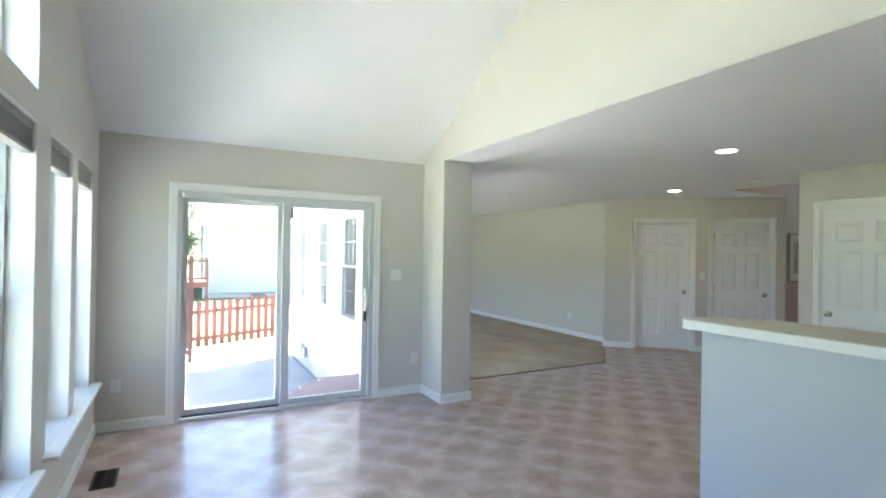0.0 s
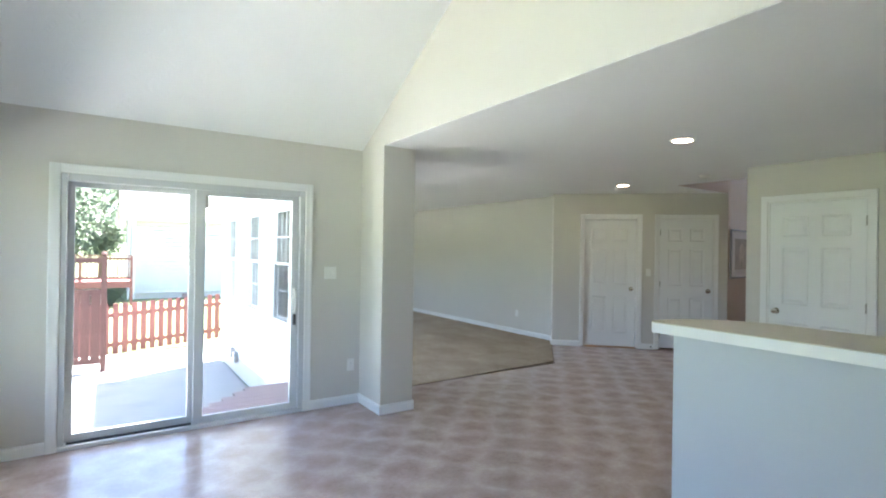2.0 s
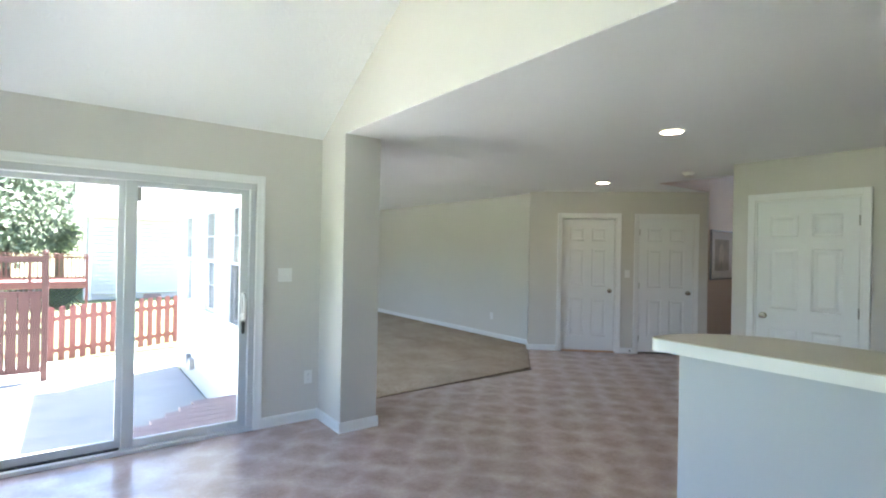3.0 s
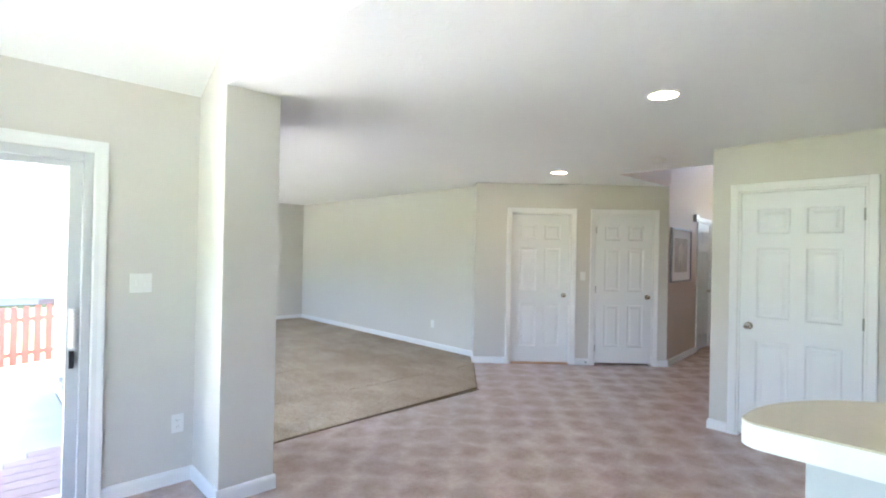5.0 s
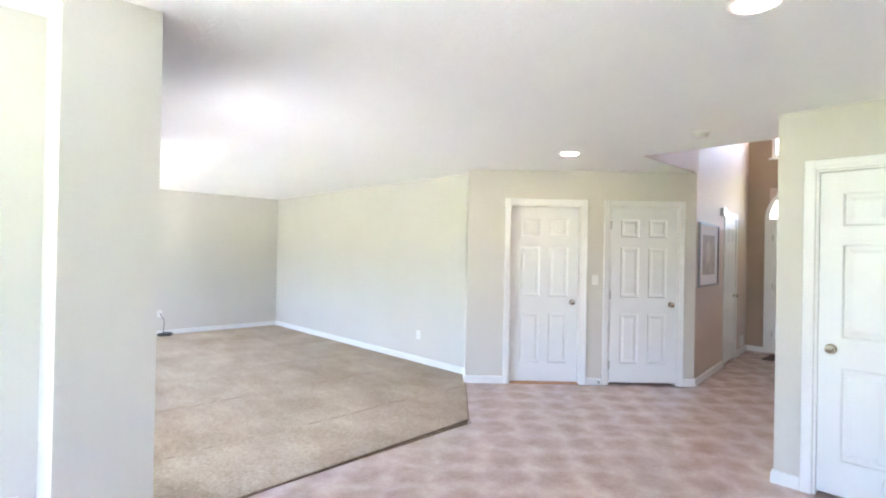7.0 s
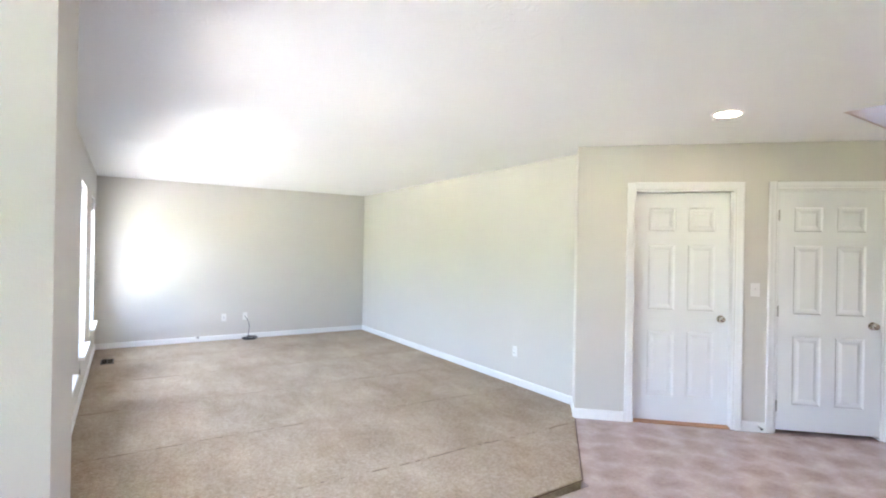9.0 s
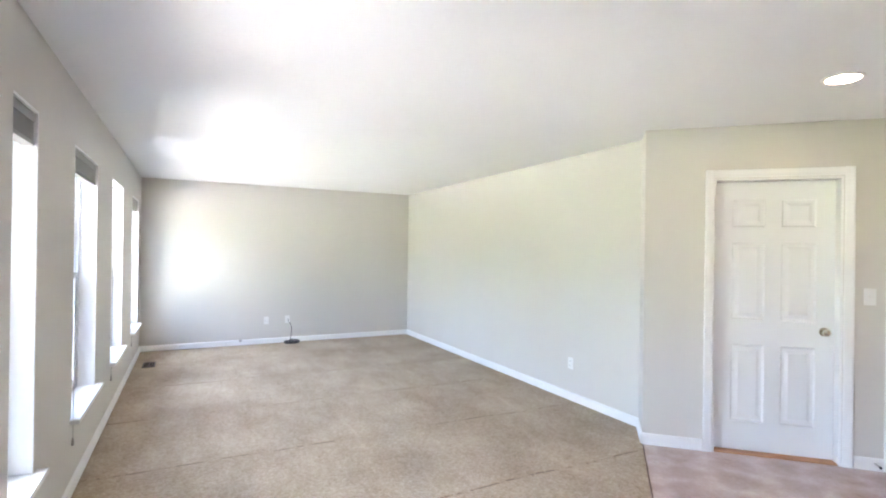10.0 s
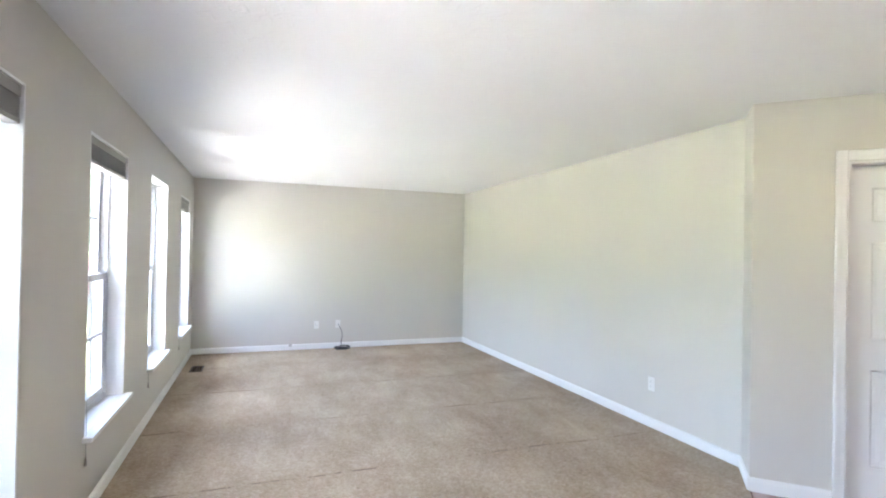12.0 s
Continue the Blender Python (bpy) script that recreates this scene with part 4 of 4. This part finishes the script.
for i in range(7):
    part("slat", boxmesh(0.02, 0.26, -0.014, -0.0098, 0.02 + i * 0.018, 0.03 + i * 0.018), PLASTIC, gr)
# front door with an arched light over it
FY0 = 5.9 - FD[0]
fd = thing("door_6", pose(12.46, FY0, 0, 0, 0, -90), "white panelled front door under a half-round window light", "front door", kind="structure")
FW = FD[1] - FD[0]
part("slab", six_panel(FW - 0.076, 2.02), DOORW, fd, at=pose(0.038, 0.02, 0.012))
# sill and full-size black sheet added to block sun leaking round the slab
part("threshold", boxmesh(0, FW, 0.0, 0.19, -0.05, 0.014), STEEL, fd, "metal threshold added to stop sunlight under the door")
part("sun_block_sheet", boxmesh(0.0, FW, 0.056, 0.062, 0.0, 2.06), BLACK, fd)
for b in ((0, 0.04, 0, 0.12, 0, 2.10), (FW - 0.04, FW, 0, 0.12, 0, 2.10), (0.04, FW - 0.04, 0.0, 0.12, 2.03, 2.10)):
    part("frame", boxmesh(*b), WHITE, fd)
for z in (0.3, 1.05, 1.8):
    hinge(fd, 0.045, z, 0.02)
n = 24
arc2 = [(FW / 2 + FW / 2 * math.cos(math.pi * i / n), 2.10 + FW / 2 * math.sin(math.pi * i / n)) for i in range(n + 1)]
# masonry corners left and right of the round head
for half in (arc2[:n // 2 + 1], arc2[n // 2:]):
    cxn = FW if half[0][0] > FW / 2 + 0.01 else 0
    bm = bmesh.new()
    for y in (0.0, 0.19):
        bm.faces.new([bm.verts.new((x, y, z)) for x, z in half + [(cxn, 2.10 + FW / 2 + 0.021) if cxn else (0, 2.10 + FW / 2 + 0.021)]] if cxn == 0 else
                     [bm.verts.new((x, y, z)) for x, z in half + [(FW / 2, 2.10 + FW / 2 + 0.021), (FW, 2.10 + FW / 2 + 0.021)]])
    part("arch_corner", bm, TAN, fd)
bm = bmesh.new()
for (x0, z0), (x1, z1) in zip(arc2, arc2[1:]):
    k0 = Vector((x0 - FW / 2, 0, z0 - 2.10))
    k1 = Vector((x1 - FW / 2, 0, z1 - 2.10))
    o = Vector((FW / 2, 0, 2.10))
    for ya, yb, fa, fb in ((-0.015, -0.015, 1.0, 1.13), (-0.015, 0.14, 1.0, 1.0), (-0.015, 0.0, 1.13, 1.13)):
        A = [o + k0 * fa + Vector((0, ya, 0)), o + k1 * fa + Vector((0, ya, 0)), o + k1 * fb + Vector((0, yb, 0)), o + k0 * fb + Vector((0, yb, 0))]
        bm.faces.new([bm.verts.new(v) for v in A])
part("arch_casing", bm, WHITE, fd)
for x in (-0.06, FW):
    part("casing", boxmesh(x, x + 0.06, -0.015, 0, 0, 2.10), WHITE, fd)
bm = bmesh.new()
bm.faces.new([bm.verts.new((x, 0.08, z)) for x, z in arc2])
g = part("pane", bm, GLASS, fd)
g.visible_shadow = False
hw = thing("window_11", pose(12.46, 5.9 - 0.42, 3.05, 0, 0, -90), "high white foyer window", "window", kind="structure")
for b in ((0, 0.05, 0.0, 0.16, 0, 1.35), (1.43, 1.48, 0, 0.16, 0, 1.35), (0.05, 1.43, 0, 0.16, 0, 0.05), (0.05, 1.43, 0, 0.16, 1.30, 1.35)):
    part("window_frame", boxmesh(*b), WHITE, hw)
part("window_sill", boxmesh(-0.03, 1.51, -0.05, -0.001, -0.03, 0.0, bevel=0.004), WHITE, hw)
g = part("pane", boxmesh(0.05, 1.43, 0.08, 0.084, 0.05, 1.30), GLASS, hw)
g.visible_shadow = False
mt = thing("door_mat", pose(12.05, 5.02, 0.001), "dark brown door mat in front of the front door", "door mat")
part("pile", boxmesh(-0.25, 0.25, -0.4, 0.4, 0, 0.01, bevel=0.003), MATM, mt)


# ---- outside ----
bm = bmesh.new()
bmesh.ops.create_grid(bm, x_segments=2, y_segments=2, size=600)
structure("ground", bm, GRASS, "mown green lawn reaching the horizon", "lawn").location = (0, 0, GROUND - 0.06)
structure("pavement_patio", boxmesh(NX - WTH - 0.01, LX - WTH - 0.02, DY + WTH + 0.01, 14.4, GROUND - 0.15, GROUND), CONCRETE, "concrete patio with the house's shade deepened in its colour", "patio")

# slabs extended west and kept pale to throw sunlight through the windows
structure("pavement_bounce_terrace", boxmesh(-3.6, NX - WTH - 0.016, 5.6, 14.4, GROUND - 0.15, GROUND), PALECONC, "concrete ground beside the patio, paled to bounce sunlight indoors", "terrace")
structure("pavement_bounce_walk", boxmesh(-3.6, NX - WTH - 0.016, -0.5, 5.594, GROUND - 0.15, GROUND), PALECONC, "unseen pale slab added to bounce sunlight into the dining nook", "walk")

# wooden landing at the sliding door
ld = thing("wooden_landing", pose(0, 0, 0), "weathered red wooden landing with steps below the sliding door", "landing")
for i in range(10):
    y = 6.31 + i * 0.145
    part("plank", boxmesh(2.25 + max(0.0, y - 7.0), 3.48, y, y + 0.138, -0.19, -0.155, bevel=0.003), DECKWOOD, ld)
for x, y in ((2.35, 6.5), (2.35, 7.0), (2.95, 7.6), (3.4, 7.6), (3.4, 6.5)):
    part("leg", boxmesh(x - 0.045, x + 0.045, y - 0.045, y + 0.045, GROUND, -0.19), DECKWOOD, ld)
part("joist", boxmesh(2.98, 3.48, 7.70, 7.735, -0.33, -0.192), DECKWOOD, ld)
part("joist", boxmesh(2.27, 2.305, 6.31, 7.05, -0.33, -0.192), DECKWOOD, ld)

for y, z in ((11.2, -0.50), (11.5, -0.47)):
    ub = thing("utility_box", pose(LX - WTH - 0.018, y, z), "small grey utility box low on the outside wall", "utility box", "utility boxes")
    part("case", boxmesh(-0.07, 0, -0.06, 0.06, -0.09, 0.09, bevel=0.006), BLIND, ub)
    part("cover", boxmesh(-0.078, -0.0705, -0.05, 0.05, -0.08, 0.08), PLASTIC, ub)

# siding on the living-room wall
bm = bmesh.new()
z = GROUND + 0.35
xo = LX - WTH
while z < 2.6:
    segs, y = [], DY + WTH + 0.01
    cuts = [(a - 0.07, b + 0.07) for a, b in LR_WIN if z + 0.1 > LSILL - 0.07 and z < LHEAD + 0.07]
    for a, b in cuts:
        segs.append((y, a))
        y = b
    segs.append((y, FY + WTH + 0.02))
    for y0, y1 in segs:
        if y1 - y0 < 0.02:
            continue
        vs = [bm.verts.new(p) for p in ((xo, y0, z), (xo - 0.018, y0, z), (xo - 0.004, y0, z + 0.105), (xo, y0, z + 0.105))]
        vt = [bm.verts.new((v.co.x, y1, v.co.z)) for v in vs]
        for i in range(4):
            bm.faces.new((vs[i], vs[(i + 1) % 4], vt[(i + 1) % 4], vt[i]))
    z += 0.105
structure("siding_living", bm, SIDING, "white horizontal vinyl siding on the house wall", "siding")


def picket_fence(name, p0, p1, rise, label):
    d = Vector((p1[0] - p0[0], p1[1] - p0[1], 0))
    n = int(d.length / 0.178)
    f = thing(name, Matrix.Translation((p0[0], p0[1], GROUND - 0.16)) @ pose(0, 0, 0, 0, 0, math.degrees(math.atan2(d.y, d.x))), label, "fence")
    L = d.length
    bm = bmesh.new()
    prof = [(-0.056, 0.10), (0.056, 0.10), (0.056, 1.16), (0.036, 1.21), (-0.036, 1.21), (-0.056, 1.16)]
    a = [bm.verts.new((x, -0.022, z)) for x, z in prof]
    b = [bm.verts.new((x, 0.0, z)) for x, z in prof]
    bm.faces.new(a)
    bm.faces.new(b[::-1])
    for i in range(6):
        bm.faces.new((a[i], b[i], b[(i + 1) % 6], a[(i + 1) % 6]))
    me = mesh_of("picket", bm, REDWOOD)
    for i in range(n + 1):
        o = new("picket", me)
        o.parent = f
        o.location = (i * L / n, -0.02, rise * i / n)
    k = max(2, int(L / 2.4) + 1)
    for i in range(k):
        part("post", boxmesh(-0.045, 0.045, 0.02, 0.11, -0.05, 1.18, bevel=0.004), REDWOOD, f, at=pose(i * L / (k - 1), 0, rise * i / (k - 1)))
    for z in (0.30, 0.95):
        part("rail", boxmesh(0, math.hypot(L, rise), -0.019, 0.019, z - 0.045, z + 0.045), REDWOOD, f, at=pose(0, 0.0, 0, 0, -math.degrees(math.atan2(rise, L))))
    return f


picket_fence("picket_fence", (-3.0, 13.95), (1.42, 14.78), 0.0, "red-stained wooden picket fence beyond the patio")
picket_fence("picket_fence", (1.5, 14.80), (4.9, 15.50), 0.16, "red-stained wooden picket fence beyond the patio")
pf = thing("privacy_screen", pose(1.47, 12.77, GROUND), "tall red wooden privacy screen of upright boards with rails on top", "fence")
part("post", boxmesh(-0.045, 0.045, -0.045, 0.045, 0, 2.14, bevel=0.004), SHADERED, pf)
part("post", boxmesh(-2.445, -2.355, -0.045, 0.045, 0, 2.14, bevel=0.004), SHADERED, pf)
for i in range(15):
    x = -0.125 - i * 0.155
    part("board", boxmesh(x - 0.070, x + 0.070, -0.03, -0.01, 0.17, 1.50), SHADERED, pf)
part("finial", ball(bmesh.new(), (0, 0, 2.18), 0.05, (1, 1, 1), 14), SHADERED, pf, smooth=True)
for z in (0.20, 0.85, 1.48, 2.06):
    part("rail", boxmesh(-2.36, -0.04, -0.009, 0.03, z - 0.045, z + 0.045), SHADERED, pf)

# neighbour's house
nh = thing("neighbour_house", pose(2.45, 28.0, -1.1), "pale grey neighbouring house with lap siding and shingle roof", "house")
part("wall", boxmesh(0, 14, 0.06, 10, -0.2, 3.85), SIDING2, nh)
NHP = bmesh.new()
vs = [NHP.verts.new(p) for p in ((0, 0.05, 0), (0, -0.05, 0), (0, -0.015, 0.150), (0, 0.05, 0.150))]
vt = [NHP.verts.new((14.0, v.co.y, v.co.z)) for v in vs]
for i in range(4):
    NHP.faces.new((vs[i], vs[(i + 1) % 4], vt[(i + 1) % 4], vt[i]))
nme = mesh_of("plank", NHP, SIDING2)
for i in range(18):
    o = new("plank", nme)
    o.parent = nh
    o.location = (0, 0, 0.45 + i * 0.18)
part("corner_board", boxmesh(-0.03, 0.09, -0.058, 0.1, 0, 3.82), WHITE, nh)
part("downspout", cyl(bmesh.new(), (-0.16, 0.1, 1.9), 0.045, 3.8, "z", 12), WHITE, nh)
bm = bmesh.new()
vs = [bm.verts.new(p) for p in ((-0.5, -0.5, 3.80), (14.5, -0.5, 3.80), (14.5, 5, 6.3), (-0.5, 5, 6.3), (-0.5, 10.5, 3.80), (14.5, 10.5, 3.80))]
bm.faces.new((vs[0], vs[1], vs[2], vs[3]))
bm.faces.new((vs[3], vs[2], vs[5], vs[4]))
bmesh.ops.solidify(bm, geom=bm.faces[:], thickness=0.15)
part("roof", bm, ROOFM, nh)
part("gutter", boxmesh(-0.5, 14.5, -0.60, -0.48, 3.72, 3.86, bevel=0.01), WHITE, nh)
for s in (0,):
    part("gable", boxmesh(0.0, 0.1, 0.3, 9.7, 3.85, 4.3), SIDING2, nh)
part("foundation_vent", boxmesh(2.0, 2.7, -0.03, 0.02, 0.1, 0.38), DECKWOOD, nh, "small brown foundation vent")

# neighbour's deck
dk = thing("neighbour_deck", pose(-2.6, 24.6, GROUND), "raised red wooden deck with railing and lattice skirt", "deck")
DL, DT = 4.9, 0.95
for i in range(17):
    part("plank", boxmesh(0, DL, i * 0.15, i * 0.15 + 0.142, DT - 0.035, DT), REDWOOD, dk)
part("fascia", boxmesh(0, DL, -0.035, -0.002, DT - 0.24, DT), REDWOOD, dk)
for i in range(4):
    part("post", boxmesh(i * DL / 3 - 0.045, i * DL / 3 + 0.045, 0.01, 0.10, 0, DT + 1.0), REDWOOD, dk)
part("rail", boxmesh(0, DL, -0.02, 0.12, DT + 0.98, DT + 1.02), REDWOOD, dk)
part("rail", boxmesh(0, DL, 0.03, 0.07, DT + 0.10, DT + 0.18), REDWOOD, dk)
part("rail", boxmesh(0, DL, 0.03, 0.07, DT + 0.84, DT + 0.92), REDWOOD, dk)
for i in range(40):
    x = 0.1 + i * (DL - 0.2) / 39
    part("baluster", boxmesh(x - 0.018, x + 0.018, 0.005, 0.03, DT + 0.06, DT + 0.97), REDWOOD, dk)
bm = bmesh.new()
for s in (-1, 1):
    for i in range(44):
        x = -0.6 + i * 0.14
        p0, p1 = Vector((x, 0.02 * s, 0.03)), Vector((x + s * 0.66, 0.02 * s, 0.69))
        d = (p1 - p0).normalized()
        n = Vector((-d.z, 0, d.x)) * 0.018
        q = [p0 - n, p0 + n, p1 + n, p1 - n]
        if min(v.x for v in q) < 0 or max(v.x for v in q) > DL:
            continue
        r = bm.faces.new([bm.verts.new(v) for v in q])
bmesh.ops.solidify(bm, geom=bm.faces[:], thickness=0.008)
part("lattice", bm, SIDING2, dk, "pale crossed lattice")


# trees: tapered trunk, limbs, and crowns of many small leaf sprays
def limb(bm, p0, p1, r0, r1, n=8):
    d = (p1 - p0)
    q = d.to_track_quat("Z", "Y").to_matrix()
    a = [bm.verts.new(p0 + q @ Vector((r0 * math.cos(2 * math.pi * i / n), r0 * math.sin(2 * math.pi * i / n), 0))) for i in range(n)]
    b = [bm.verts.new(p1 + q @ Vector((r1 * math.cos(2 * math.pi * i / n), r1 * math.sin(2 * math.pi * i / n), 0))) for i in range(n)]
    for i in range(n):
        bm.faces.new((a[i], a[(i + 1) % n], b[(i + 1) % n], b[i]))


def tree(x, y, height, spread, seed, label, clumps=46, leaves=130):
    rnd = random.Random(seed)
    t = thing("tree", pose(x, y, GROUND - 0.06), label, "tree")
    bm = bmesh.new()
    top = Vector((rnd.uniform(-0.3, 0.3), 0, height * 0.75))
    limb(bm, Vector((0, 0, -0.1)), Vector((0, 0, height * 0.3)), height * 0.03, height * 0.022)
    limb(bm, Vector((0, 0, height * 0.3)), top, height * 0.022, height * 0.006)
    verts, faces = [], []
    for c in range(clumps):
        a = rnd.uniform(0, 2 * math.pi)
        k = rnd.random()
        zc = height * (0.22 + 0.78 * k)
        rr = spread * math.sin(math.pi * min(0.95, 0.18 + 0.75 * k)) * rnd.uniform(0.35, 1.0)
        cen = Vector((rr * math.cos(a), rr * math.sin(a), zc))
        limb(bm, Vector((0, 0, zc * 0.75)), cen, height * 0.006, 0.01, 5)
        cr = spread * rnd.uniform(0.22, 0.42)
        for _ in range(leaves):
            v = Vector((rnd.gauss(0, 1), rnd.gauss(0, 1), rnd.gauss(0, 0.75)))
            p = cen + v.normalized() * cr * rnd.random() ** 0.4
            s = rnd.uniform(0.09, 0.20)
            u = Vector((rnd.gauss(0, 1), rnd.gauss(0, 1), rnd.gauss(0, 1))).normalized()
            w = u.orthogonal().normalized()
            i0 = len(verts)
            verts += [p - u * s, p + w * s * 0.5, p + u * s, p - w * s * 0.5]
            faces.append((i0, i0 + 1, i0 + 2, i0 + 3))
    part("trunk", bm, BARK, t)
    me = bpy.data.meshes.new("crown")
    me.from_pydata([tuple(v) for v in verts], [], faces)
    me.materials.append(LEAF)
    o = new("crown", me)
    o.parent = t


tree(-0.9, 36.0, 8.0, 3.1, 3, "broad leafy green tree behind the neighbour's deck", 80, 150)
tree(-5.2, 39.0, 9.0, 3.6, 4, "tall leafy green tree behind the gardens", 80, 130)
tree(-11.0, 36.0, 7.5, 3.2, 5, "tall leafy green tree behind the gardens", 50, 120)
tree(1.2, 46.0, 9.5, 3.2, 6, "tall leafy green tree far behind the deck", 60, 120)
